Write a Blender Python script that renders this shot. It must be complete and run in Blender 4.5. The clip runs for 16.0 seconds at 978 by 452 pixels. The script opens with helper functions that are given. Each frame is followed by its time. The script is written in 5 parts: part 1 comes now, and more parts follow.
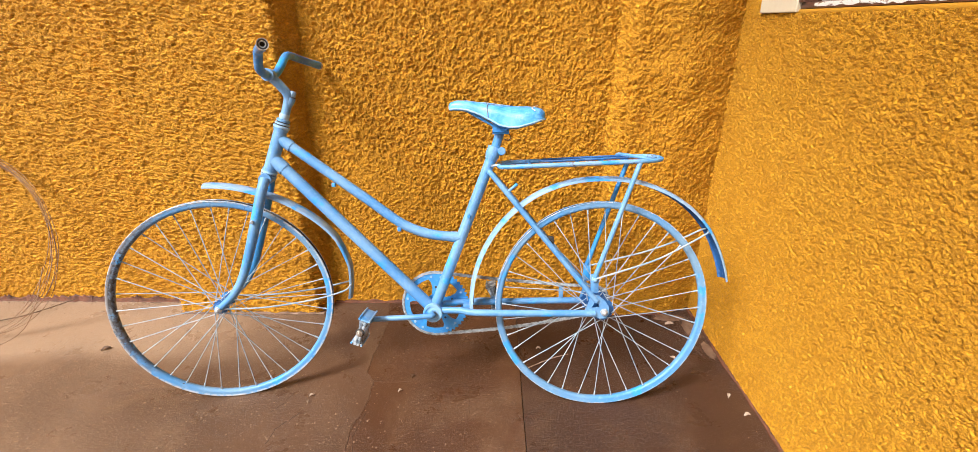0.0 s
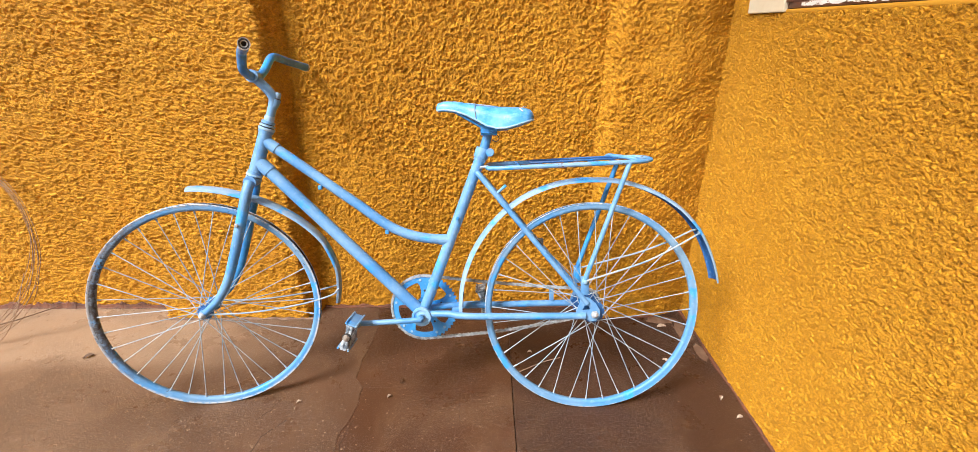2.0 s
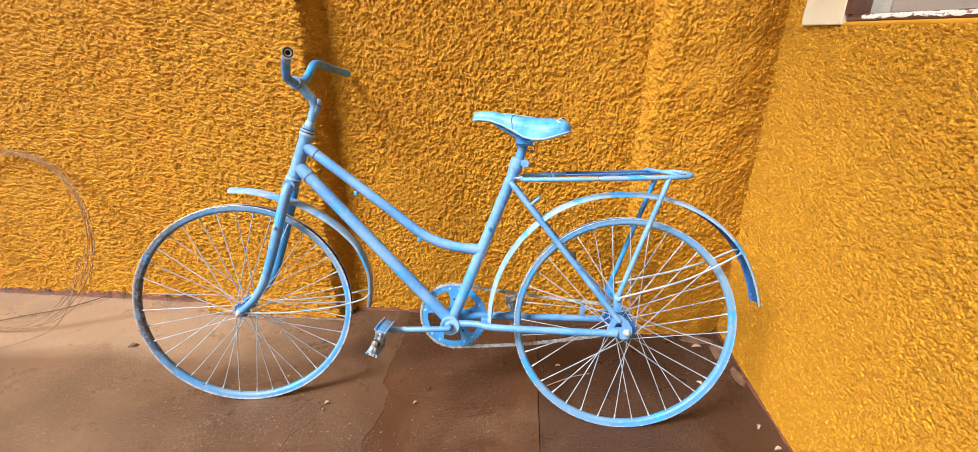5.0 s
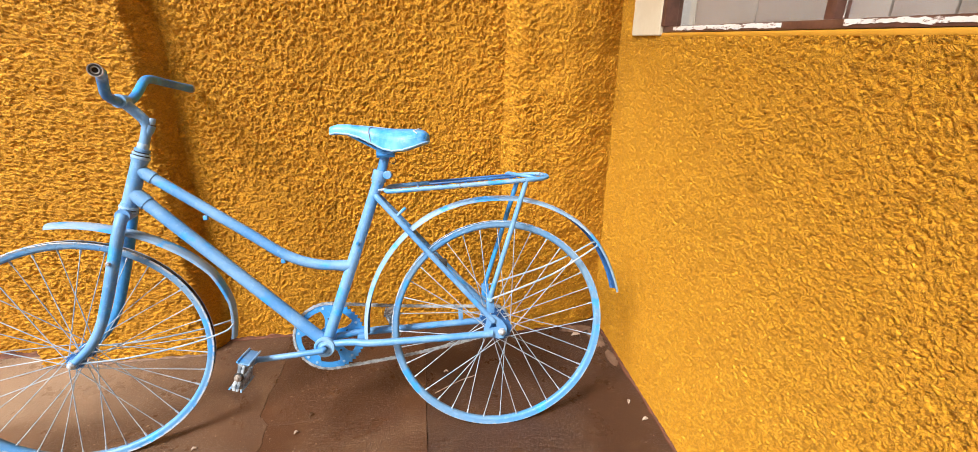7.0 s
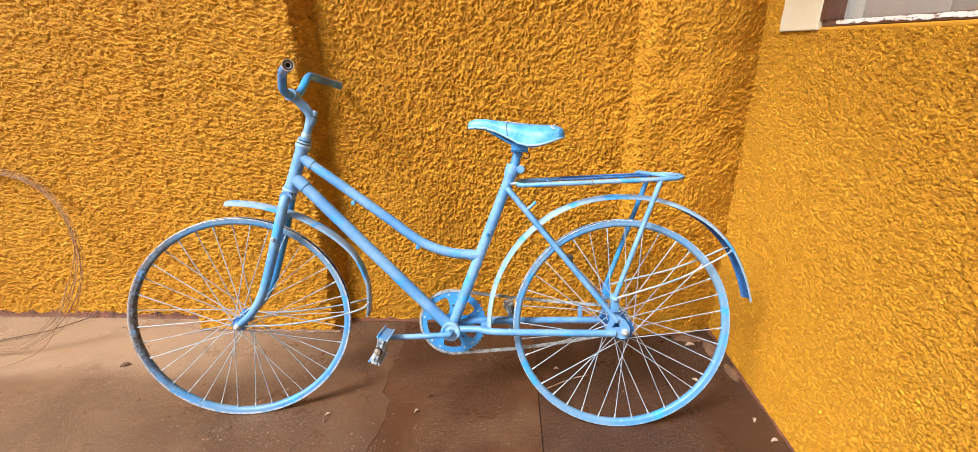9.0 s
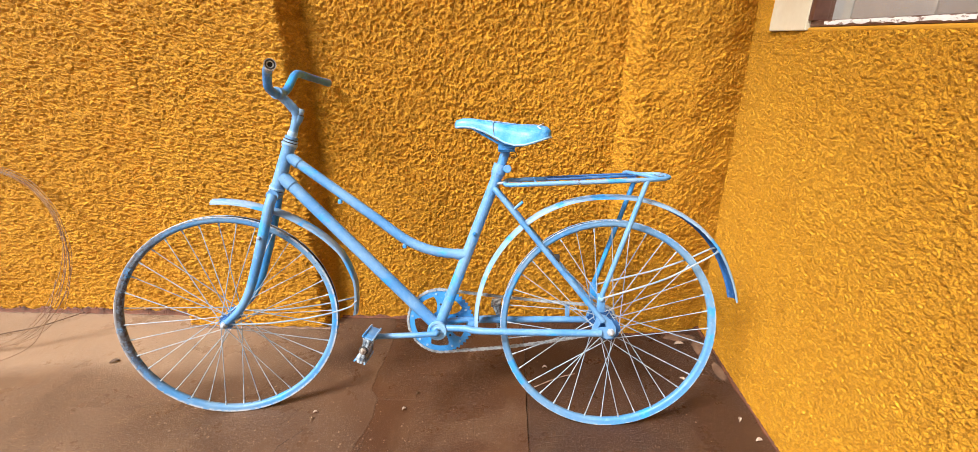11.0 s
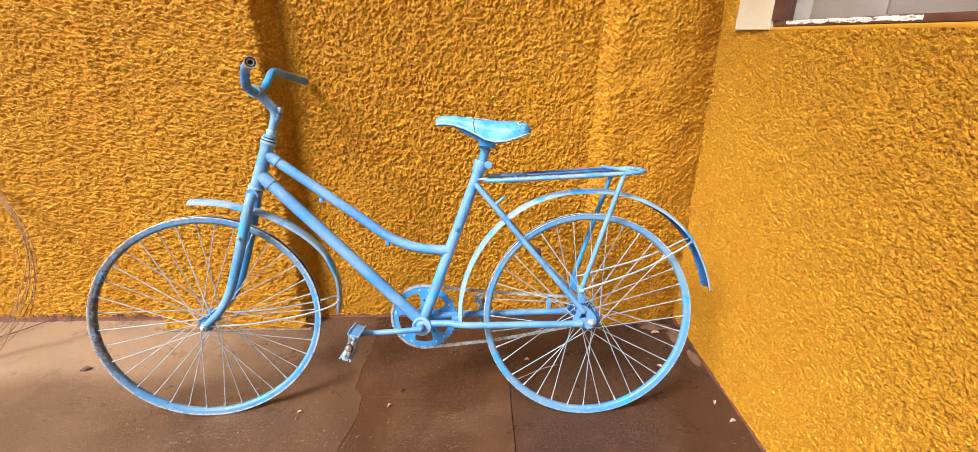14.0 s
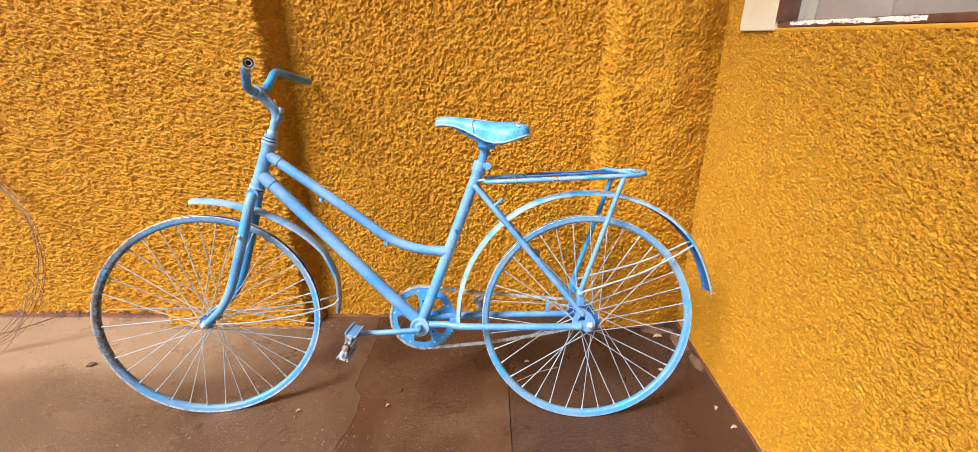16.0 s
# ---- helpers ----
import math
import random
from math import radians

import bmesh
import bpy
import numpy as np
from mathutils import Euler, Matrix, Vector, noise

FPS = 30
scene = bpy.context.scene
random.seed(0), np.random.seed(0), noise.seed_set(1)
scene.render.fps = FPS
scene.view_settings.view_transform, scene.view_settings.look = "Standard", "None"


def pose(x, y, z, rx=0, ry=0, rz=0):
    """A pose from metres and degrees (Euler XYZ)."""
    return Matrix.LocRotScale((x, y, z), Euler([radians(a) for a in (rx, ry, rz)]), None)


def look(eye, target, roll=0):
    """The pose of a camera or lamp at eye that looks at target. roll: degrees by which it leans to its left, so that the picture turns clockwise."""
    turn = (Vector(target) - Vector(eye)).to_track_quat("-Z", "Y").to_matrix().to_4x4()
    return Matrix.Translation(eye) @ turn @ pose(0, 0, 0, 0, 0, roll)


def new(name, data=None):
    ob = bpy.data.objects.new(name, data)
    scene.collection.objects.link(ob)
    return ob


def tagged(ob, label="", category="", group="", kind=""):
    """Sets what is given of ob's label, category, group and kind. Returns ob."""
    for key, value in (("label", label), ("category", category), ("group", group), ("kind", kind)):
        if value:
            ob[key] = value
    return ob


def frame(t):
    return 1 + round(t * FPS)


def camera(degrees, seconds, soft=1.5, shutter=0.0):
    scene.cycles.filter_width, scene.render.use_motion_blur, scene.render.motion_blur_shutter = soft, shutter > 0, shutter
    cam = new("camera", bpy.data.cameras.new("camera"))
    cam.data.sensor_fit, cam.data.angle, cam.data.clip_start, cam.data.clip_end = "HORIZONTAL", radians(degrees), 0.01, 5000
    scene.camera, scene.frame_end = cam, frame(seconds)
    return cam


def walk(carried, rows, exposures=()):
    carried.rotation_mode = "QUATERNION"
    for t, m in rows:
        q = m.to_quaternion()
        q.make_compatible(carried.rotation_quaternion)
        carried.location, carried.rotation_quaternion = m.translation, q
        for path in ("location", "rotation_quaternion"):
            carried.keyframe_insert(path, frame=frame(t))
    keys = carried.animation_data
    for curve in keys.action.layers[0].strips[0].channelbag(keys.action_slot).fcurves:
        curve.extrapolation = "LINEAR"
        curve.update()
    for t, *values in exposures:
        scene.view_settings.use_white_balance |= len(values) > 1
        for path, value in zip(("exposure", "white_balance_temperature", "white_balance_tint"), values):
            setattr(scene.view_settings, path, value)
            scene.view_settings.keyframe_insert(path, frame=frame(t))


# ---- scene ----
cam = camera(92.17, 16.0, soft=0.6)
PATH = [
    (0, (-0.7699, -1.6402, 1.0491), (-0.7980, 0.1949, 0.2543), -0.16),
    (0.5, (-0.7639, -1.6394, 1.0470), (-0.7946, 0.1981, 0.2582), -0.19),
    (1, (-0.7528, -1.6320, 1.0448), (-0.7757, 0.2075, 0.2601), -0.17),
    (1.5, (-0.7642, -1.6316, 1.0418), (-0.7789, 0.2098, 0.2614), -0.16),
    (2, (-0.7533, -1.6289, 1.0370), (-0.7600, 0.2140, 0.2600), -0.25),
    (2.5, (-0.7429, -1.6269, 1.0368), (-0.7331, 0.2179, 0.2645), -0.22),
    (3, (-0.7469, -1.6316, 1.0442), (-0.7308, 0.2145, 0.2751), -0.24),
    (3.2, (-0.7579, -1.6313, 1.0431), (-0.7363, 0.2164, 0.2780), -0.14),
    (5.3, (-0.7517, -1.6079, 1.0511), (-0.9053, 0.2346, 0.2885), 0.32),
    (5.5, (-0.7277, -1.6073, 1.0471), (-0.7975, 0.2417, 0.2879), 0.61),
    (6, (-0.6841, -1.6092, 1.0508), (-0.5900, 0.2381, 0.2902), 0.15),
    (6.5, (-0.6674, -1.6115, 1.0579), (-0.5035, 0.2351, 0.3073), -0.27),
    (7, (-0.6511, -1.6172, 1.0652), (-0.4010, 0.2225, 0.3216), 0.03),
    (7.5, (-0.6872, -1.6229, 1.0680), (-0.4092, 0.2186, 0.3390), 0.13),
    (8, (-0.7832, -1.6346, 1.0503), (-0.6634, 0.2268, 0.3286), -0.42),
    (8.2, (-0.8071, -1.6428, 1.0384), (-0.8564, 0.2245, 0.3238), -1.55),
    (10.3, (-0.7471, -1.6237, 1.0647), (-0.8364, 0.2329, 0.3263), -0.32),
    (10.5, (-0.7515, -1.6242, 1.0648), (-0.8348, 0.2339, 0.3295), -0.35),
    (11, (-0.7538, -1.6278, 1.0599), (-0.8302, 0.2262, 0.3138), -0.32),
    (11.5, (-0.7486, -1.6322, 1.0601), (-0.8146, 0.2160, 0.2987), -0.18),
    (12, (-0.7410, -1.6319, 1.0602), (-0.7909, 0.2144, 0.2929), -0.11),
    (12.5, (-0.7124, -1.6333, 1.0621), (-0.7311, 0.2126, 0.2923), -0.32),
    (13, (-0.7088, -1.6353, 1.0641), (-0.6725, 0.2107, 0.2953), -0.43),
    (13.5, (-0.7549, -1.6402, 1.0649), (-0.7072, 0.2097, 0.3063), -0.39),
    (14, (-0.7748, -1.6519, 1.0591), (-0.7425, 0.2015, 0.3081), -0.18),
    (14.5, (-0.7685, -1.6501, 1.0561), (-0.7483, 0.2046, 0.3079), 0.04),
    (15, (-0.7609, -1.6485, 1.0587), (-0.7597, 0.2060, 0.3098), -0.03),
    (15.5, (-0.7504, -1.6470, 1.0609), (-0.7604, 0.2062, 0.3089), -0.12),
    (16, (-0.7431, -1.6476, 1.0592), (-0.7536, 0.2072, 0.3111), -0.17),
]
walk(cam, [(t, look(eye, target, roll)) for t, eye, target, roll in PATH], exposures=[(0.0, 0.24)])

# ---- light: hazy sun from the open side, bright thin cloud ----
SUN_ELEVATION, SUN_AZIMUTH = 48.0, 228.0
world = bpy.data.worlds.new("sky")
scene.world = world
world.use_nodes = True
wn, wl = world.node_tree.nodes, world.node_tree.links
sky = wn.new("ShaderNodeTexSky")
sky.sky_type, sky.sun_disc = "NISHITA", False
sky.sun_elevation, sky.sun_rotation = radians(SUN_ELEVATION), radians(SUN_AZIMUTH)
sky.air_density, sky.dust_density, sky.ozone_density = 1.0, 4.0, 0.6
grey = wn.new("ShaderNodeHueSaturation")      # thin cloud takes most of the blue out
grey.inputs["Saturation"].default_value = 0.40
wl.new(sky.outputs["Color"], grey.inputs["Color"])
wl.new(grey.outputs["Color"], wn["Background"].inputs["Color"])
wn["Background"].inputs["Strength"].default_value = 0.17
sun = new("sun", bpy.data.lights.new("sun", "SUN"))
sun.data.energy, sun.data.angle, sun.data.color = 5.0, radians(20), (1.0, 0.97, 0.92)
sun_from = Vector((math.sin(radians(SUN_AZIMUTH)) * math.cos(radians(SUN_ELEVATION)),
                   math.cos(radians(SUN_AZIMUTH)) * math.cos(radians(SUN_ELEVATION)), math.sin(radians(SUN_ELEVATION))))
sun.matrix_world = look(sun_from * 20, (0, 0, 0))


# ---- materials ----
class Nodes:
    """A material's node tree with short ways to add nodes."""

    def __init__(self, name):
        self.mat = bpy.data.materials.new(name)
        self.mat.use_nodes = True
        self.tree = self.mat.node_tree
        self.bsdf = self.tree.nodes["Principled BSDF"]
        self.coord = self.tree.nodes.new("ShaderNodeTexCoord").outputs["Object"]

    def link(self, a, b):
        self.tree.links.new(a, b)

    def set(self, **values):
        for key, value in values.items():
            socket = self.bsdf.inputs[key.replace("_", " ")]
            if hasattr(value, "is_linked"):
                self.link(value, socket)
            else:
                socket.default_value = value
        return self

    def stretched(self, scale):
        n = self.tree.nodes.new("ShaderNodeMapping")
        n.inputs["Scale"].default_value = scale
        self.link(self.coord, n.inputs["Vector"])
        return n.outputs["Vector"]

    def noise(self, scale, detail=4.0, rough=0.55, vector=None, distortion=0.0):
        n = self.tree.nodes.new("ShaderNodeTexNoise")
        n.inputs["Scale"].default_value, n.inputs["Detail"].default_value = scale, detail
        n.inputs["Roughness"].default_value, n.inputs["Distortion"].default_value = rough, distortion
        self.link(vector or self.coord, n.inputs["Vector"])
        return n.outputs["Fac"]

    def ramp(self, fac, *stops):
        n = self.tree.nodes.new("ShaderNodeValToRGB")
        e = n.color_ramp.elements
        while len(e) < len(stops):
            e.new(0.5)
        for k, (pos, value) in enumerate(stops):
            e[k].position = pos
            e[k].color = (value, value, value, 1) if isinstance(value, (int, float)) else (*value, 1)
        self.link(fac, n.inputs["Fac"])
        return n.outputs["Color"]

    def mix(self, fac, a, b, blend="MIX"):
        n = self.tree.nodes.new("ShaderNodeMix")
        n.data_type, n.blend_type = "RGBA", blend
        for k, value in ((0, fac), (6, a), (7, b)):
            if hasattr(value, "is_linked"):
                self.link(value, n.inputs[k])
            else:
                n.inputs[k].default_value = value if k == 0 else (*value, 1)
        return n.outputs[2]

    def bump(self, height, strength, distance, under=None):
        n = self.tree.nodes.new("ShaderNodeBump")
        n.inputs["Strength"].default_value, n.inputs["Distance"].default_value = strength, distance
        self.link(height, n.inputs["Height"])
        if under:
            self.link(under, n.inputs["Normal"])
        self.link(n.outputs["Normal"], self.bsdf.inputs["Normal"])
        return n.outputs["Normal"]

    def unit(self, value, lo, hi):
        n = self.tree.nodes.new("ShaderNodeMapRange")
        n.inputs["From Min"].default_value, n.inputs["From Max"].default_value = lo, hi
        self.link(value, n.inputs["Value"])
        return n.outputs["Result"]

    def vary(self):
        n = self.tree.nodes.new("ShaderNodeObjectInfo")
        return n.outputs["Random"]


def stucco_material(name, light, deep):
    m = Nodes(name)
    patches = m.ramp(m.noise(1.7, 5, 0.6), (0.35, 0.0), (0.68, 1.0))
    grain = m.ramp(m.noise(90, 4, 0.6), (0.3, 0.0), (0.7, 1.0))
    colour = m.mix(patches, light, deep)
    colour = m.mix(m.mix(0.35, (0, 0, 0), grain), colour, tuple(c * 1.12 for c in light))
    grime = m.ramp(m.noise(23, 6, 0.7, distortion=0.6), (0.64, 0.0), (0.80, 0.35))
    colour = m.mix(grime, colour, tuple(c * 0.55 for c in deep))
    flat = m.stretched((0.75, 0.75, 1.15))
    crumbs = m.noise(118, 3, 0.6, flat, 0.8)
    # shade in the creases of the bump below, put into the colour
    crease_shade = m.ramp(crumbs, (0.44, 0.0), (0.50, 0.72), (0.56, 0.0))
    colour = m.mix(crease_shade, colour, tuple(c * k for c, k in zip(deep, (0.62, 0.50, 0.40))))
    m.set(Base_Color=colour, Roughness=0.66, Specular_IOR_Level=0.32)
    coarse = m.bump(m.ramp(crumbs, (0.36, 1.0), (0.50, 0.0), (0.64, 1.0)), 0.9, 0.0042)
    m.bump(m.ramp(m.noise(420, 3, 0.6), (0.30, 1.0), (0.50, 0.0), (0.70, 1.0)), 0.45, 0.0010, coarse)
    return m.mat


def floor_material(name, low, high, grit_on):
    """Painted cement: a cloudy coat with dust, spots, pale ticks of wear and glint, and grit."""
    m = Nodes(name)
    cloud = m.ramp(m.noise(1.6, 7, 0.62, distortion=0.5), (0.30, 0.0), (0.72, 1.0))
    colour = m.mix(cloud, low, high)
    dust = m.ramp(m.noise(4.2, 9, 0.72, distortion=0.8), (0.50, 0.0), (0.82, 0.60 * grit_on))
    colour = m.mix(dust, colour, (0.25, 0.150, 0.086))
    n = m.tree.nodes.new("ShaderNodeSeparateXYZ")
    m.link(m.coord, n.inputs[0])
    wob = m.tree.nodes.new("ShaderNodeMath")
    wob.operation = "MULTIPLY_ADD"
    m.link(m.noise(2.6, 7, 0.6), wob.inputs[0])
    wob.inputs[1].default_value = 0.9
    m.link(n.outputs["X"], wob.inputs[2])
    # paler colour towards the left and the wall, with ragged edges
    pale_x = m.ramp(m.unit(wob.outputs[0], -1.55, -0.95), (0.0, 1.0), (1.0, 0.0))
    wob = m.tree.nodes.new("ShaderNodeMath")
    wob.operation = "MULTIPLY_ADD"
    m.link(m.noise(3.4, 7, 0.6), wob.inputs[0])
    wob.inputs[1].default_value = 0.205
    m.link(n.outputs["Y"], wob.inputs[2])
    pale_y = m.ramp(m.unit(wob.outputs[0], -0.30, -0.22), (0.0, 0.25), (1.0, 1.0))
    dry = m.mix(1.0, pale_x, pale_y, "MULTIPLY")
    colour = m.mix(m.mix(0.85, (0, 0, 0), dry), colour, (0.33, 0.225, 0.150))
    spots = m.ramp(m.noise(46, 6, 0.7), (0.60, 0.0), (0.74, 0.55))
    colour = m.mix(spots, colour, (0.075, 0.035, 0.024))
    tone = m.ramp(m.vary(), (0.0, 0.92), (1.0, 1.08))
    colour = m.mix(1.0, colour, tone, "MULTIPLY")
    worn = m.ramp(m.noise(2.2, 6, 0.6), (0.40, 0.15), (0.60, 1.0))
    # pale ticks: worn spots and small glints, both put into the colour
    pits = m.ramp(m.noise(130, 4, 0.7, m.stretched((0.62, 1.0, 1.0)), 0.6), (0.615, 0.0), (0.665, 0.9 * grit_on))
    colour = m.mix(m.mix(1.0, worn, pits, "MULTIPLY"), colour, (0.42, 0.29, 0.19))
    dark = m.ramp(m.noise(120, 5, 0.7), (0.58, 0.0), (0.68, 0.7))
    colour = m.mix(dark, colour, (0.055, 0.025, 0.014))
    rough = m.ramp(m.noise(7, 8, 0.7), (0.3, 0.22), (0.75, 0.44))
    m.set(Base_Color=colour, Roughness=rough, Specular_IOR_Level=0.36)
    low = m.bump(m.noise(14, 6, 0.6), 0.25, 0.006)
    gritty = m.ramp(m.noise(2.2, 6, 0.6), (0.42, 0.10), (0.62, 1.0))
    grit = m.mix(1.0, gritty, m.ramp(m.noise(230, 4, 0.7, m.stretched((0.7, 1.0, 1.0)), 0.3), (0.52, 0.0), (0.72, 1.0)), "MULTIPLY")
    mid = m.bump(grit, 0.9, 0.0042, low)
    m.bump(m.noise(380, 4, 0.65), 0.25, 0.001, mid)
    return m.mat


def paint_material(name, pale, strong, wear=0.62, cloud_size=9, chip=(0.16, 0.12, 0.10), chip_reach=None, lip=0.0, scuffed=0.50):
    """Chalky sprayed paint: pale dusting over stronger blue, with chips."""
    m = Nodes(name)
    cloud = m.ramp(m.noise(cloud_size, 4, 0.6), (0.40, 0.0), (0.60, 1.0))
    colour = m.mix(cloud, pale, strong)
    fresh = m.ramp(m.noise(13, 3, 0.5), (0.585, 0.0), (0.645, 0.85))
    colour = m.mix(fresh, colour, (0.025, 0.31, 0.78))
    dust = m.ramp(m.noise(75, 5, 0.7), (0.54, 0.0), (0.8, 0.35))
    colour = m.mix(dust, colour, (0.42, 0.58, 0.76))
    chips = m.ramp(m.noise(58, 7, 0.72, distortion=0.4), (wear, 0.0), (wear + 0.035, 1.0))
    if chip_reach:
        n = m.tree.nodes.new("ShaderNodeSeparateXYZ")
        m.link(m.coord, n.inputs[0])
        way = m.tree.nodes.new("ShaderNodeMath")
        way.operation = "MULTIPLY_ADD"
        m.link(n.outputs["Z"], way.inputs[0])
        way.inputs[1].default_value = 0.22
        m.link(n.outputs["X"], way.inputs[2])
        reach = m.ramp(m.unit(way.outputs[0], chip_reach[0], chip_reach[1]), (0.0, 0.0), (1.0, 1.0))
        bare = m.ramp(m.noise(30, 8, 0.70), (0.40, 0.0), (0.47, 0.88))
        colour = m.mix(m.mix(1.0, reach, bare, "MULTIPLY"), colour, m.mix(m.noise(70, 5, 0.7), (0.060, 0.066, 0.075), (0.20, 0.215, 0.235)))
        ahead_most = m.ramp(n.outputs["X"], (0.10, 0.35), (0.24, 1.0))
        worn = m.ramp(m.noise(62, 8, 0.78), (0.50, 0.0), (0.525, 1.0))
        worn = m.mix(1.0, ahead_most, worn, "MULTIPLY")
        chips = m.mix(1.0, chips, m.mix(1.0, reach, worn, "MULTIPLY"), "LIGHTEN")
    colour = m.mix(chips, colour, chip)
    if lip:
        n = m.tree.nodes.new("ShaderNodeSeparateXYZ")
        m.link(m.coord, n.inputs[0])
        n2 = m.tree.nodes.new("ShaderNodeCombineXYZ")
        m.link(n.outputs["X"], n2.inputs[0]), m.link(n.outputs["Z"], n2.inputs[1])
        far = m.tree.nodes.new("ShaderNodeVectorMath")
        far.operation = "LENGTH"
        m.link(n2.outputs[0], far.inputs[0])
        edge = m.ramp(m.unit(far.outputs["Value"], lip - (0.006 if scuffed >= 0.5 else 0.011), lip), (0.35, 0.0), (0.75, 1.0))
        scuff = m.ramp(m.noise(62, 6, 0.75), (scuffed, 0.0), (scuffed + 0.06, 0.9))
        colour = m.mix(m.mix(1.0, edge, scuff, "MULTIPLY"), colour, (0.48, 0.48, 0.49))
    m.set(Base_Color=colour, Roughness=m.ramp(m.noise(40, 5, 0.6), (0.3, 0.30), (0.7, 0.54)), Specular_IOR_Level=0.5)
    m.bump(m.noise(420, 4, 0.6), 0.18, 0.0006)
    return m.mat


def plain_material(name, colour, rough=0.5, metal=0.0, vary_colour=None, scale=30.0, bump=0.0):
    m = Nodes(name)
    if vary_colour:
        colour = m.mix(m.ramp(m.noise(scale, 6, 0.65), (0.4, 0.0), (0.62, 1.0)), colour, vary_colour)
        m.set(Base_Color=colour)
    else:
        m.set(Base_Color=(*colour, 1))
    m.set(Roughness=rough, Metallic=metal)
    if bump:
        m.bump(m.noise(scale * 6, 4), bump, 0.001)
    return m.mat


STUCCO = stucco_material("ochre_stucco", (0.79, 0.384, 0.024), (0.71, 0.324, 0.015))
OCHRE_SMOOTH = plain_material("smooth_ochre_paint", (0.62, 0.31, 0.03), 0.6, 0, (0.55, 0.26, 0.018), 12, 0.3)
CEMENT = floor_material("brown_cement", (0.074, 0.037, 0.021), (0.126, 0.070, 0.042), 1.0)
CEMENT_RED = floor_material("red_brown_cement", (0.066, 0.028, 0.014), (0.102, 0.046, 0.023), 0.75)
# the right slab's darker colour carries the shade that falls there
CEMENT_SHADED = floor_material("shaded_brown_cement", (0.044, 0.021, 0.013), (0.067, 0.033, 0.020), 0.4)
GAP = plain_material("dark_joint", (0.042, 0.024, 0.016), 0.9, 0, (0.075, 0.043, 0.03), 60)
BLUE = paint_material("sky_blue_paint", (0.150, 0.318, 0.56), (0.072, 0.238, 0.52), 0.675)
BLUE_BAR = paint_material("rubbed_blue_bar_paint", (0.060, 0.235, 0.51), (0.024, 0.150, 0.43), 0.66)
BLUE_SADDLE = paint_material("blue_sprayed_saddle", (0.10, 0.37, 0.73), (0.018, 0.235, 0.66), 0.78, 19)
BLUE_DEEP = paint_material("stronger_blue_paint", (0.045, 0.265, 0.59), (0.022, 0.195, 0.52), 0.72)
BLUE_PALE = paint_material("pale_blue_paint", (0.32, 0.48, 0.66), (0.17, 0.37, 0.61), 0.69)
BLUE_RIM = paint_material("scuffed_blue_rim_paint", (0.175, 0.305, 0.455), (0.065, 0.245, 0.53), 0.66, 2.6, lip=0.3035)
BLUE_CARRIER = paint_material("chipped_blue_carrier_paint", (0.215, 0.365, 0.57), (0.075, 0.285, 0.60), 0.615, 7, (0.10, 0.075, 0.062))
BLUE_GUARD = paint_material("dusty_blue_guard_paint", (0.27, 0.41, 0.58), (0.19, 0.345, 0.56), 0.69, 5)
# strong blue inside paint, darkened further for the shade inside the guards
BLUE_SHADED = paint_material("shaded_blue_inside_paint", (0.020, 0.110, 0.32), (0.012, 0.065, 0.21), 0.66)
BLUE_RIM_WORN = paint_material("worn_blue_rim_paint", (0.16, 0.295, 0.46), (0.065, 0.245, 0.53), 0.63, 4, (0.050, 0.044, 0.042), (0.135, 0.285), 0.3035, 0.45)
SPOKE = plain_material("painted_spoke_wire", (0.40, 0.45, 0.50), 0.45, 0.0, (0.21, 0.32, 0.44), 26)
STEEL = plain_material("dull_steel", (0.50, 0.53, 0.56), 0.42, 0.35, (0.28, 0.33, 0.38), 60)
CHAIN = plain_material("dusty_steel_chain", (0.43, 0.47, 0.50), 0.5, 0.25, (0.20, 0.21, 0.22), 70)
RIM_BED = plain_material("rusty_rim_bed", (0.045, 0.036, 0.032), 0.8, 0.1, (0.10, 0.095, 0.095), 40, 0.3)
BARE_LIP = plain_material("bare_worn_lip", (0.46, 0.42, 0.39), 0.5, 0.1, (0.22, 0.20, 0.19), 110)
RUBBER = plain_material("black_rubber", (0.018, 0.018, 0.02), 0.75, 0, (0.035, 0.034, 0.033), 50)
PEDAL = plain_material("blue_grey_worn_pedal", (0.085, 0.115, 0.155), 0.45, 0.1, (0.52, 0.60, 0.67), 52, 0.3)
BRASS = plain_material("brown_rusty_bolt", (0.42, 0.38, 0.34), 0.4, 0.6, (0.20, 0.13, 0.09), 90)
CREAM = plain_material("cream_paint", (0.585, 0.505, 0.36), 0.6, 0, (0.64, 0.575, 0.43), 9, 0.35)
BROWN_STEEL = plain_material("brown_painted_steel", (0.155, 0.070, 0.046), 0.42, 0.1, (0.10, 0.045, 0.030), 25, 0.2)
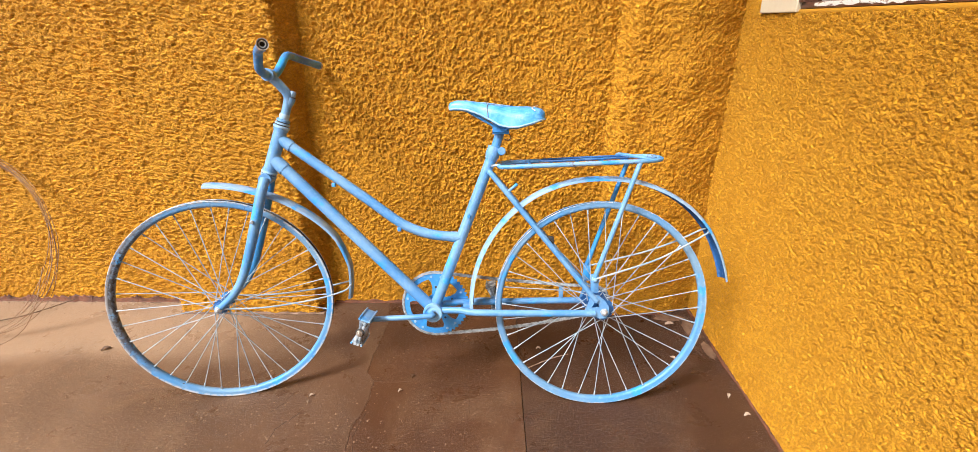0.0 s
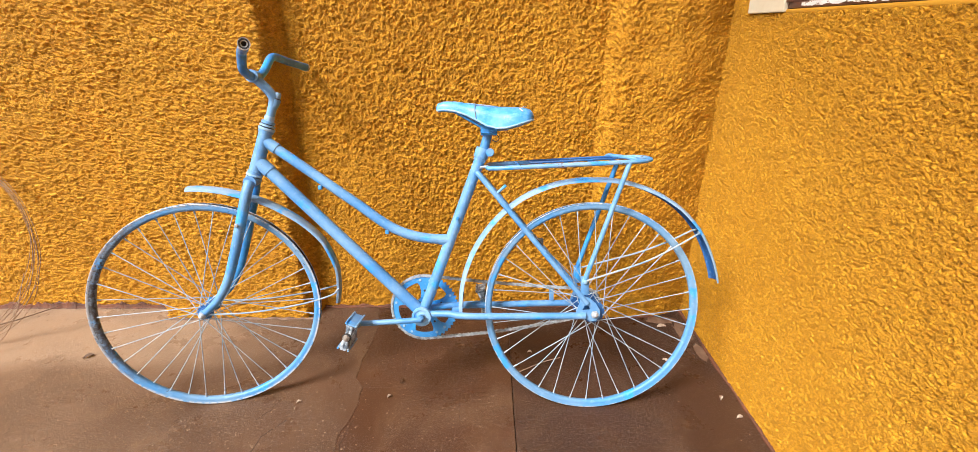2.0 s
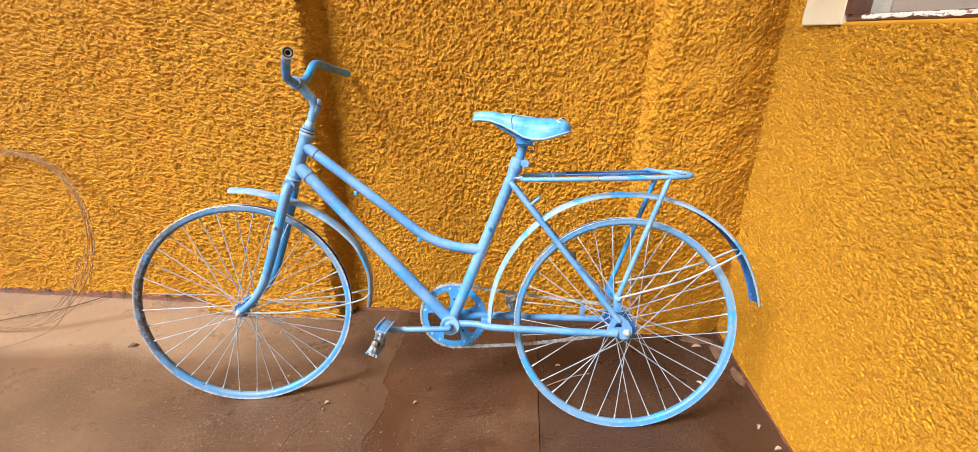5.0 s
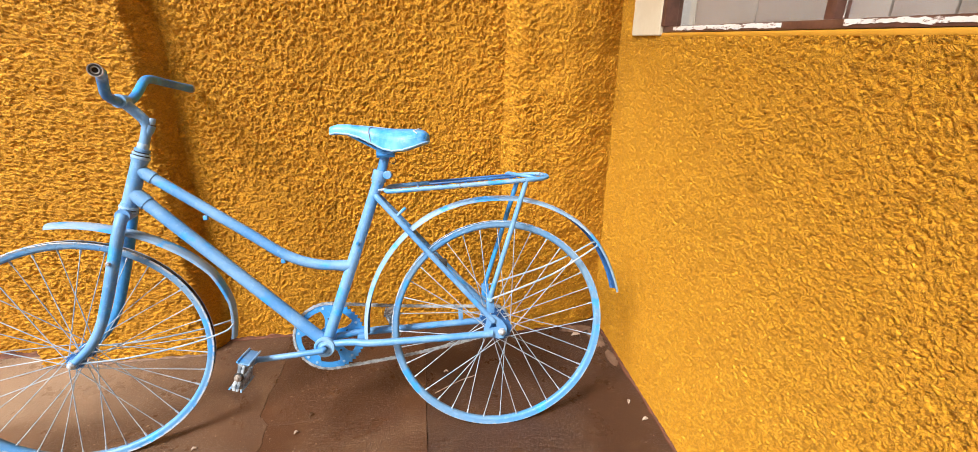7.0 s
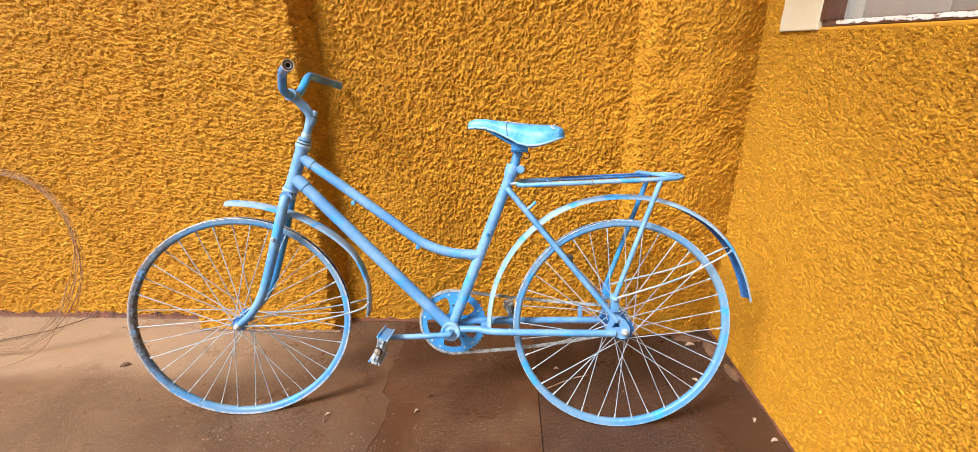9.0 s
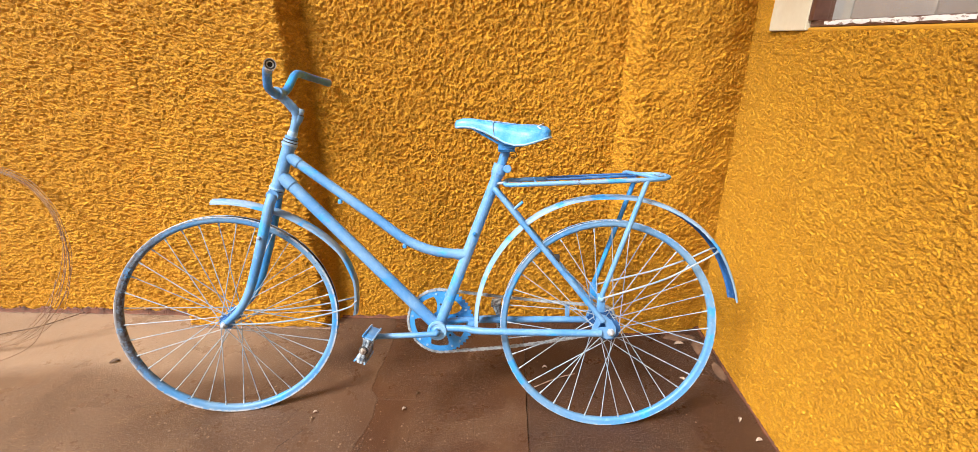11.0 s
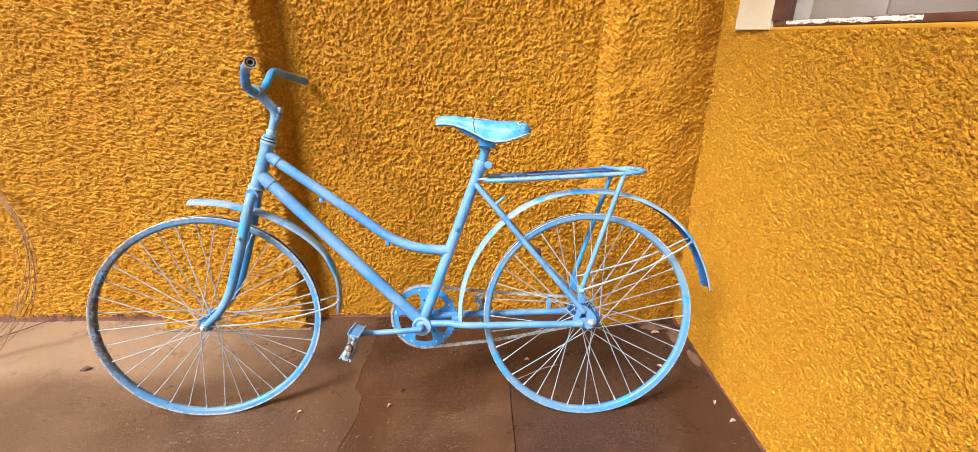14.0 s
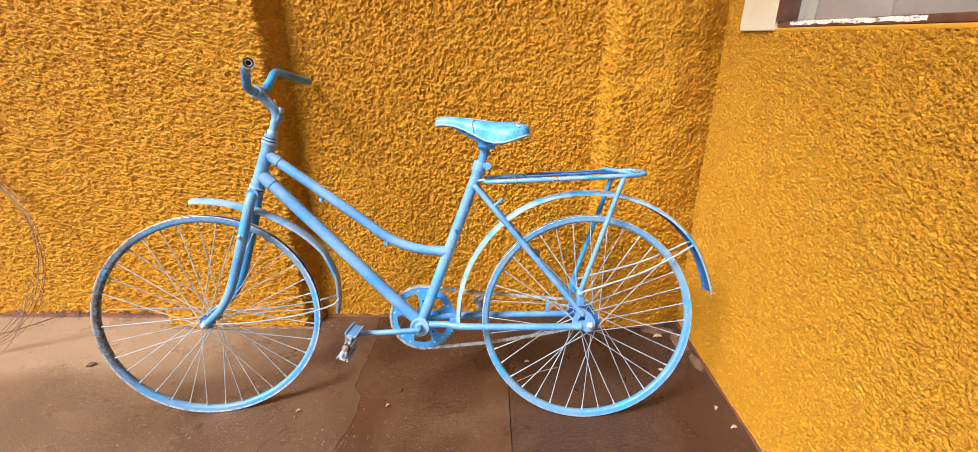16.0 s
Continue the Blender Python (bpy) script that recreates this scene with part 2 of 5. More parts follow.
def peeled_material():
    m = Nodes("peeling_white_paint")
    flecks = m.ramp(m.noise(95, 6, 0.7, m.stretched((1.0, 0.35, 1.0))), (0.55, 0.0), (0.60, 0.9))
    colour = m.mix(flecks, m.mix(m.noise(30, 5, 0.6), (0.86, 0.85, 0.83), (0.70, 0.67, 0.64)), (0.20, 0.115, 0.085))
    m.set(Base_Color=colour, Roughness=0.45)
    m.bump(m.noise(180, 4), 0.5, 0.001)
    return m.mat


PEELED = peeled_material()
BOARD = plain_material("grey_lining_board", (0.33, 0.30, 0.28), 0.5, 0, (0.37, 0.34, 0.32), 5)
CURTAIN = plain_material("pale_cloth", (0.45, 0.44, 0.41), 0.9, 0, (0.40, 0.39, 0.36), 15)
WIRE = plain_material("rusty_wire", (0.20, 0.105, 0.055), 0.65, 0.2, (0.30, 0.20, 0.13), 30)
LEAF = plain_material("dry_leaf", (0.085, 0.045, 0.025), 0.7, 0, (0.13, 0.075, 0.04), 60)
CHIP = plain_material("pale_paint_flake", (0.42, 0.34, 0.27), 0.7, 0, (0.30, 0.20, 0.14), 80)
GRIT = plain_material("cement_grit", (0.26, 0.175, 0.115), 0.7, 0, (0.13, 0.075, 0.045), 50)
SEAM = plain_material("grey_thread", (0.17, 0.22, 0.28), 0.8)
SPILT = plain_material("spilt_mortar", (0.20, 0.125, 0.085), 0.6, 0, (0.13, 0.072, 0.046), 30, 0.4)
EARTH = plain_material("bare_earth", (0.16, 0.085, 0.05), 0.9, 0, (0.11, 0.06, 0.038), 1.3, 0.5)
BRICK_RED = plain_material("brown_floor_paint", (0.145, 0.050, 0.024), 0.75, 0, (0.075, 0.030, 0.018), 26, 0.4)


def glass_material():
    m = Nodes("window_glass")
    m.set(Base_Color=(0.95, 0.96, 0.96, 1), Roughness=0.03, Transmission_Weight=1.0, IOR=1.45)
    return m.mat


GLASS = glass_material()


# ---- mesh helpers ----
def finish(name, bm, material, smooth=True, weld=True):
    if weld:
        bmesh.ops.remove_doubles(bm, verts=bm.verts, dist=1e-6)
    bmesh.ops.recalc_face_normals(bm, faces=bm.faces)
    me = bpy.data.meshes.new(name)
    bm.to_mesh(me)
    bm.free()
    me.materials.append(material)
    if smooth:
        me.shade_smooth()
        me.set_sharp_from_angle(angle=radians(38))
    return me


def part(name, bm, material, parent, label="", m=None, smooth=True):
    """One bmesh as one mesh object under a thing or a part."""
    ob = new(name, finish(name, bm, material, smooth) if isinstance(bm, bmesh.types.BMesh) else bm)
    if parent:
        ob.parent = parent
    if m is not None:
        ob.matrix_basis = m
    return tagged(ob, label)


def thing(name, m, label, category, group="", kind=""):
    ob = new(name)
    ob.matrix_basis = m
    return tagged(ob, label, category, group, kind)


def box(bm, lo, hi, bevel=0.0):
    g = bmesh.ops.create_cube(bm, size=1.0)
    lo, hi = Vector(lo), Vector(hi)
    for v in g["verts"]:
        v.co = Vector([(lo[k] + hi[k]) / 2 + v.co[k] * (hi[k] - lo[k]) for k in range(3)])
    if bevel:
        edges = {e for v in g["verts"] for e in v.link_edges}
        bmesh.ops.bevel(bm, geom=list(edges), offset=bevel, segments=2, affect="EDGES", profile=0.5)
    return bm


def smooth_line(points, steps=6):
    """A Catmull-Rom line through the points."""
    p = [Vector(q) for q in points]
    p = [2 * p[0] - p[1]] + p + [2 * p[-1] - p[-2]]
    out = []
    for a, b, c, d in zip(p, p[1:], p[2:], p[3:]):
        for k in range(steps):
            t = k / steps
            out.append(0.5 * (2 * b + (c - a) * t + (2 * a - 5 * b + 4 * c - d) * t * t + (3 * b - a - 3 * c + d) * t ** 3))
    out.append(p[-2])
    return out


def frames_along(points, up=Vector((0, 1, 0)), closed=False):
    """Tangent, side and normal at each point; the side stays close to up."""
    n, out = len(points), []
    for k in range(n):
        a = points[(k - 1) % n] if closed else points[max(k - 1, 0)]
        b = points[(k + 1) % n] if closed else points[min(k + 1, n - 1)]
        t = (b - a).normalized()
        side = up - t * up.dot(t)
        if side.length < 1e-4:
            side = Vector((1, 0, 0)) - t * t.x
        side.normalize()
        out.append((t, side, t.cross(side)))
    return out


def tube(bm, points, radius, seg=10, closed=False, caps=True, up=Vector((0, 1, 0)), flat=1.0):
    """A round tube along points; radius is a number or one for each point."""
    points = [Vector(p) for p in points]
    radii = radius if isinstance(radius, (list, tuple)) else [radius] * len(points)
    if len(radii) != len(points):
        radii = [radii[0] + (radii[-1] - radii[0]) * k / (len(points) - 1) for k in range(len(points))]
    rings = []
    for p, r, (t, s, n) in zip(points, radii, frames_along(points, up, closed)):
        rings.append([bm.verts.new(p + r * (math.cos(a) * s * flat + math.sin(a) * n)) for a in (2 * math.pi * k / seg for k in range(seg))])
    pairs = list(zip(rings, rings[1:])) + ([(rings[-1], rings[0])] if closed else [])
    for a, b in pairs:
        for k in range(seg):
            bm.faces.new((a[k], a[(k + 1) % seg], b[(k + 1) % seg], b[k]))
    if caps and not closed:
        bm.faces.new(rings[0]), bm.faces.new(rings[-1])
    return bm


def sweep(bm, points, profile, up=Vector((0, 1, 0)), closed_profile=True):
    """A profile of (side, normal) pairs carried along points."""
    points = [Vector(p) for p in points]
    rings = [[bm.verts.new(p + a * s + b * n) for a, b in profile] for p, (t, s, n) in zip(points, frames_along(points, up))]
    m = len(profile)
    for a, b in zip(rings, rings[1:]):
        for k in range(m if closed_profile else m - 1):
            bm.faces.new((a[k], a[(k + 1) % m], b[(k + 1) % m], b[k]))
    if closed_profile:
        bm.faces.new(rings[0]), bm.faces.new(rings[-1])
    return bm


def turned(bm, profile, seg=48, axis="Y", closed=False, at=(0, 0, 0)):
    """A profile of (radius, along) pairs turned round an axis."""
    rings = []
    for k in range(seg):
        a = 2 * math.pi * k / seg
        c, s = math.cos(a), math.sin(a)
        ring = []
        for r, h in profile:
            co = {"Y": (r * c, h, r * s), "Z": (r * c, r * s, h), "X": (h, r * c, r * s)}[axis]
            ring.append(bm.verts.new(Vector(at) + Vector(co)))
        rings.append(ring)
    n = len(profile)
    for k in range(seg):
        a, b = rings[k], rings[(k + 1) % seg]
        for j in range(n if closed else n - 1):
            bm.faces.new((a[j], a[(j + 1) % n], b[(j + 1) % n], b[j]))
    return bm


def drum(bm, radius, lo, hi, seg=24, axis="Y", at=(0, 0, 0), bevel=0.0015):
    return turned(bm, [(0.0001, lo), (radius - bevel, lo), (radius, lo + bevel), (radius, hi - bevel), (radius - bevel, hi), (0.0001, hi)], seg, axis, False, at)


def turn_points(bm, m):
    bmesh.ops.transform(bm, matrix=m, verts=bm.verts)
    return bm


# ---- stucco sheets: a plan line raised to a wall, with thrown-mortar relief ----
TABLE = np.random.RandomState(5).rand(512, 512)


def lattice(x, y, seed=0):
    """Smooth value noise from 0 to 1 on arrays."""
    x, y = x + 37.3 * seed, y + 91.7 * seed
    i, j = np.floor(x).astype(int), np.floor(y).astype(int)
    u, v = x - i, y - j
    u, v = u * u * u * (u * (u * 6 - 15) + 10), v * v * v * (v * (v * 6 - 15) + 10)
    g = lambda a, b: TABLE[(i + a) % 512, (j + b) % 512]
    return (g(0, 0) * (1 - u) + g(1, 0) * u) * (1 - v) + (g(0, 1) * (1 - u) + g(1, 1) * u) * v


def lumps(s, z, wide, tall, seed):
    """Rounded lumps thrown one over another, with creases between them. About 0 to 1."""
    u, v = s / wide + 17.7 * seed, z / tall + 41.3 * seed
    i, j = np.floor(u).astype(int), np.floor(v).astype(int)
    best = np.zeros_like(u)
    for a in (-1, 0, 1):
        for b in (-1, 0, 1):
            p, q = (i + a) % 512, (j + b) % 512
            du = u - (i + a) - TABLE[p, q]
            dv = v - (j + b) - TABLE[q, (p + 101) % 512]
            size = 0.45 + 0.75 * TABLE[(p + 53) % 512, (q + 29) % 512]
            top = 0.30 + 0.70 * TABLE[(p + 211) % 512, q]
            best = np.maximum(best, top * (1 - ((du * du + dv * dv) / (size * size)) ** 1.5))
    return best


def crumple(s, z, size, seed, octaves=3, fall=0.55):
    """Rounded crumbs parted by sharp creases at several sizes, turned a little each time. About 0 to 1."""
    total, most, w = np.zeros_like(s), 0.0, 1.0
    for k in range(octaves):
        a = 0.6 + 1.1 * k
        u, v = s * math.cos(a) + z * math.sin(a), z * math.cos(a) - s * math.sin(a)
        total += w * np.abs(2 * lattice(u / size, v / size, seed + k) - 1)
        most, w, size = most + w, w * fall, size * 0.52
    return np.clip(total / most * 2.0, 0, 1.3)


def thrown(s, z):
    """Thrown mortar: ragged crumbs and flakes lying across, with deep creases."""
    wx = (lattice(s * 90, z * 90, 1) - 0.5) * 0.010
    wz = (lattice(s * 90, z * 90, 3) - 0.5) * 0.008
    big = lumps(s + wx, z + wz, 0.0125, 0.0072, 1)
    crumbs = crumple((s + wx) * 0.72, (z + wz) * 1.15, 0.0105, 21)
    a = lattice((s + wx) * 80 + 2.2 * z * 80, (z + wz) * 150, 5)
    flakes = np.clip((a - 0.46) / 0.08, 0, 1)
    return 0.42 * (big - 0.5) + 0.57 * (crumbs - 0.6) + 0.36 * (flakes - 0.5)


def sandy(s, z):
    """Coarse sand coat: round crumbs of even size, with no lie."""
    wx = (lattice(s * 110, z * 110, 31) - 0.5) * 0.009
    wz = (lattice(s * 110, z * 110, 33) - 0.5) * 0.009
    crumbs = crumple(s + wx, z + wz, 0.0096, 41)
    big = lumps(s + wx, z + wz, 0.0104, 0.0086, 3)
    return 0.66 * (big - 0.5) + 0.95 * (crumbs - 0.6)


def floated(s, z):
    """A flattened coat: level tops broken by short creases and pits."""
    wx = (lattice(s * 70, z * 70, 51) - 0.5) * 0.014
    wz = (lattice(s * 70, z * 70, 53) - 0.5) * 0.010
    crumbs = crumple((s + wx) * 0.80, (z + wz) * 1.1, 0.0090, 61, 3, 0.75)
    return 1.55 * (np.minimum(crumbs, 0.80) - 0.5) + 0.20 * (lumps(s + wx, z + wz, 0.016, 0.011, 4) - 0.5)


def ease(x, lo, hi):
    t = np.clip((x - lo) / (hi - lo), 0, 1)
    return t * t * (3 - 2 * t)


def north_relief(x, s, z):
    """Thrown up to the pier, sandy in the recess, trowelled flatter on the corner strip."""
    recess = ease(x + 0.03 * (lattice(z * 8, x * 0, 15) - 0.5), PIER[1] - 0.02, PIER[1] + 0.10)
    strip = ease(x + 0.10 * (lattice(z * 11, x * 9, 16) - 0.5), STRIP + 0.03, STRIP + 0.20)
    swell = 0.35 * (lattice(s * 5, z * 5, 9) - 0.5) + strip * 1.1 * (lattice(s * 13, z * 17, 18) - 0.5)
    fine = 1 - 0.55 * ease(lattice(s * 4, z * 4, 19), 0.45, 0.8) * strip - 0.38 * strip - 0.30 * recess * ease(lattice(s * 3.1, z * 2.3, 20), 0.5, 0.85)
    return (thrown(s, z) * (1 - recess) + sandy(s, z) * recess) * fine + swell


def east_relief(x, s, z):
    wear = 0.85 + 0.3 * lattice(s * 6, z * 6, 22)
    return floated(s * 1.2, z * 1.2) * wear + 0.3 * (lattice(s * 7, z * 7, 23) - 0.5)


def stucco_sheet(name, plan, z0, z1, steps, depth, parent, relief):
    """A stucco coat over the plan line [(x, y), ...], its free side to the right of the line's way.
    steps: the mesh along the line, at its start and its end, and up the wall."""
    pts = [Vector((*p, 0)) for p in plan]
    s_at = [0.0]
    for a, b in zip(pts, pts[1:]):
        s_at.append(s_at[-1] + (b - a).length)
    first, last, rise = steps
    ns, nz = int(s_at[-1] / (0.5 * (first + last))) + 1, int((z1 - z0) / rise) + 1
    t = np.linspace(0, 1, ns)
    s = s_at[-1] * (first * t + (last - first) * t * t / 2) / (0.5 * (first + last))
    x = np.interp(s, s_at, [p.x for p in pts])
    y = np.interp(s, s_at, [p.y for p in pts])
    k = 9
    kernel = np.hanning(k + 2)[1:-1]
    kernel /= kernel.sum()
    x = np.convolve(np.pad(x, k // 2, mode="edge"), kernel, "valid")
    y = np.convolve(np.pad(y, k // 2, mode="edge"), kernel, "valid")
    x[0], y[0], x[-1], y[-1] = pts[0].x, pts[0].y, pts[-1].x, pts[-1].y
    dx, dy = np.gradient(x), np.gradient(y)
    ln = np.hypot(dx, dy)
    nx, ny = dy / ln, -dx / ln
    z = np.linspace(z0, z1, nz)
    S, Z = np.meshgrid(s, z)
    h = depth * relief(np.broadcast_to(x[None], S.shape), S + 3.1 * z0, Z)
    turning = np.abs(np.gradient(np.unwrap(np.arctan2(dy, dx))))
    if len(plan) > 2:
        near_edge = np.convolve(turning, np.hanning(61), "same")
        near_edge = np.clip(near_edge / (near_edge.max() + 1e-9) * 1.6, 0, 1)
    else:
        near_edge = np.zeros(ns)
    wander = (lattice(Z * 9, Z * 0 + 3.3, 12) - 0.5) * 0.022 + (lattice(Z * 34, S * 20, 13) - 0.5) * 0.006
    h = h * (1 + 0.15 * near_edge[None]) + 0.002 * near_edge[None] * (lattice(S * 40, Z * 26, 14) - 0.4)
    co = np.stack([x[None] + near_edge[None] * wander + nx[None] * h, y[None] + ny[None] * h, Z + 0.25 * h], -1).reshape(-1, 3)
    q = np.arange(nz - 1)[:, None] * ns + np.arange(ns - 1)[None]
    quads = np.stack([q, q + 1, q + ns + 1, q + ns], -1).reshape(-1, 4)
    me = bpy.data.meshes.new(name)
    me.vertices.add(len(co))
    me.vertices.foreach_set("co", co.astype(np.float32).ravel())
    me.loops.add(quads.size)
    me.loops.foreach_set("vertex_index", quads.astype(np.int32).ravel())
    me.polygons.add(len(quads))
    me.polygons.foreach_set("loop_start", (np.arange(len(quads)) * 4).astype(np.int32))
    me.polygons.foreach_set("loop_total", np.full(len(quads), 4, dtype=np.int32))
    me.update(calc_edges=True)
    me.validate()
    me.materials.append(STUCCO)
    me.shade_smooth()
    ob = new(name, me)
    ob.parent = parent
    return ob


# ---- the large structure ----
STEP_OUT = -0.085           # how far the pier and the corner strip stand before the wall
PIER = (-2.005, -1.452)
STRIP = -0.385              # where the corner strip begins
SILL = 1.078
WIN_NEAR, WIN_FAR, WIN_TOP = -2.05, -0.315, 2.10

wall = part("wall_north", box(bmesh.new(), (-7.0, 0.012, -0.2), (0.30, 0.20, 2.9)), STUCCO, None, "ochre yellow wall with rough thrown-mortar stucco")
tagged(wall, "", "wall", "", "structure")
bm = box(bmesh.new(), (PIER[0] + 0.012, STEP_OUT + 0.012, -0.1), (PIER[1] - 0.034, 0.012, 2.9))
part("pier", bm, STUCCO, wall)
part("corner_strip", box(bmesh.new(), (STRIP + 0.085, -0.030, -0.1), (-0.04, 0.012, 2.9)), STUCCO, wall)
plan_north = [(-3.02, 0.0), (PIER[0], 0.0), (PIER[0] + 0.008, STEP_OUT), (PIER[1] - 0.014, STEP_OUT), (PIER[1] + 0.012, -0.052), (PIER[1] + 0.038, 0.0),
              (STRIP + 0.006, 0.0), (STRIP + 0.030, STEP_OUT * 0.84), (STRIP + 0.060, STEP_OUT), (-0.17, -0.080), (-0.085, -0.062), (0.004, -0.028)]
stucco_sheet("stucco_coat", plan_north, 0.0, 1.24, (0.0022, 0.0022, 0.0022), 0.0090, wall, north_relief)

east = part("wall_east", box(bmesh.new(), (0.012, -6.0, -0.2), (0.20, 0.012, SILL - 0.012)), STUCCO, None, "ochre yellow stuccoed house wall below a window")
tagged(east, "", "wall", "", "structure")
part("wall_above_window", box(bmesh.new(), (0.012, -6.0, WIN_TOP), (0.20, 0.012, 2.9)), STUCCO, east)
part("wall_beside_window", box(bmesh.new(), (0.012, WIN_FAR - 0.01, SILL - 0.012), (0.20, 0.012, WIN_TOP)), STUCCO, east)
part("wall_beside_window", box(bmesh.new(), (0.012, -6.0, SILL - 0.012), (0.20, WIN_NEAR, WIN_TOP)), STUCCO, east)
stucco_sheet("stucco_coat", [(0.0, 0.010), (0.0, -1.27)], 0.0, SILL - 0.010, (0.0021, 0.0012, 0.0017), 0.0074, east, east_relief)
stucco_sheet("stucco_coat", [(0.0, 0.010), (0.0, -0.140)], SILL - 0.014, 1.24, (0.0022, 0.0022, 0.0022), 0.0052, east, east_relief)

# unseen eaves added over the window wall to hold back sky light
bm = box(bmesh.new(), (-0.90, -5.0, 2.62), (0.30, 0.2, 2.68), 0.004)
roof = tagged(part("eaves", bm, BOARD, None, "plain boarded eaves added unseen along the window wall to block sky light"), "", "roof", "", "structure")
part("fascia", box(bmesh.new(), (-0.925, -5.0, 2.56), (-0.9005, 0.2, 2.76), 0.003), BROWN_STEEL, roof)

# smooth painted edge below the window and the cream band beside it
bm = box(bmesh.new(), (-0.002, -2.1, SILL - 0.011), (0.16, WIN_FAR + 0.01, SILL - 0.001), 0.003)
tagged(part("window_sill", bm, OCHRE_SMOOTH, None, "smooth ochre painted sill edge under the window"), "", "sill", "", "structure")
bm = bmesh.new()
box(bm, (-0.010, -0.314, SILL - 0.008), (0.02, -0.136, 2.9), 0.003)
bmesh.ops.subdivide_edges(bm, edges=[e for e in bm.edges if e.calc_length() > 0.5], cuts=60)
for v in bm.verts:
    v.co.y += 0.0016 * math.sin(v.co.z * 70) * (1 if v.co.y > -0.2 else 0.4)
tagged(part("trim", bm, CREAM, None, "cream painted plaster band beside the window", smooth=False), "", "trim", "", "structure")

# window: brown steel frame, mullion, panes, and the lined room behind
window = thing("window_1", pose(0.03, (WIN_NEAR + WIN_FAR) / 2, SILL), "brown steel window with peeling white paint on its bottom rail", "window", "", "structure")
half = (WIN_FAR - WIN_NEAR) / 2
high = WIN_TOP - SILL


def window_bar(name, y0, y1, z0, z1, x0=-0.030, x1=0.012):
    return part(name, box(bmesh.new(), (x0, y0, z0), (x1, y1, z1), 0.002), BROWN_STEEL, window)


window_bar("bottom_rail", -half, half, 0.0, 0.0145)
window_bar("top_rail", -half, half, high - 0.03, high)
window_bar("jamb", half - 0.020, half, 0.0146, high - 0.0301, -0.038)
window_bar("jamb", -half, -half + 0.016, 0.0146, high - 0.0301, -0.020)
for y in (-0.858, -1.39):
    y -= (WIN_NEAR + WIN_FAR) / 2
    window_bar("mullion", y - 0.011, y + 0.011, 0.0146, high - 0.0301, -0.018)
edges = [half - 0.018, -0.844 - (WIN_NEAR + WIN_FAR) / 2, -0.872 - (WIN_NEAR + WIN_FAR) / 2, -1.376 - (WIN_NEAR + WIN_FAR) / 2,
         -1.404 - (WIN_NEAR + WIN_FAR) / 2, -half + 0.018]
for a, b in zip(edges[::2], edges[1::2]):
    g = part("pane", box(bmesh.new(), (-0.004, b, 0.0145), (0.0, a, high - 0.03)), GLASS, window)
    g.visible_shadow = False
# flaking white paint along the bottom rail
rnd = random.Random(3)
bm = bmesh.new()
mid = (WIN_NEAR + WIN_FAR) / 2
for y0, y1, lo, hi, holes in ((-0.372, -0.768, 0.0045, 0.0126, 0.0), (-0.905, -1.330, 0.0055, 0.0128, 0.16), (-1.42, -1.90, 0.005, 0.012, 0.3)):
    n = int((y0 - y1) / 0.006)
    tops, lows, gone = [], [], []
    a = b = 0.0
    for k in range(n + 1):
        a, b = 0.7 * a + rnd.uniform(-0.0016, 0.0016), 0.7 * b + rnd.uniform(-0.0016, 0.0016)
        tops.append(bm.verts.new((-0.0312, y0 - 0.006 * k - mid, hi + min(a, 0.001))))
        lows.append(bm.verts.new((-0.0312, y0 - 0.006 * k - mid, lo + max(b, -0.004))))
    skip = 0
    for k in range(n):
        if skip == 0 and rnd.random() < holes * 0.35:
            skip = rnd.randint(1, 5)
        if skip:
            skip -= 1
            continue
        bm.faces.new((tops[k], tops[k + 1], lows[k + 1], lows[k]))
bmesh.ops.delete(bm, geom=[v for v in bm.verts if not v.link_faces], context="VERTS")
r = bmesh.ops.extrude_face_region(bm, geom=bm.faces[:])
bmesh.ops.translate(bm, vec=(0.0014, 0, 0), verts=[v for v in r["geom"] if isinstance(v, bmesh.types.BMVert)])
part("paint_flakes", bm, PEELED, window, "flaking white paint", smooth=False)

room = part("wall_room", box(bmesh.new(), (1.6, -4.2, 0.0), (1.7, 0.6, 2.9)), BOARD, None, "grey board-lined wall of the room behind the window")
tagged(room, "", "wall", "", "structure")
blind = thing("panel_blind", pose(0.040, -0.318, SILL + 0.002), "grey hanging panel blind close behind the window glass", "blind")
y = 0.0
for k, w in enumerate((0.085, 0.235, 0.305, 0.095, 0.30, 0.30, 0.30, 0.25)):
    part("panel", box(bmesh.new(), (0.0, y - w + 0.004, 0.0), (0.006, y, 1.04), 0.001), CURTAIN if k == 0 else BOARD, blind, "pale cloth edge panel" if k == 0 else "")
    y -= w
part("head_rail", box(bmesh.new(), (-0.012, -1.80, 1.0401), (0.02, 0.01, 1.07), 0.003), STEEL, blind)
tagged(part("ceiling", box(bmesh.new(), (0.2, -6.0, 2.75), (1.7, 0.6, 2.9)), BOARD, None, "plain ceiling of the room behind the window"), "", "ceiling", "", "structure")
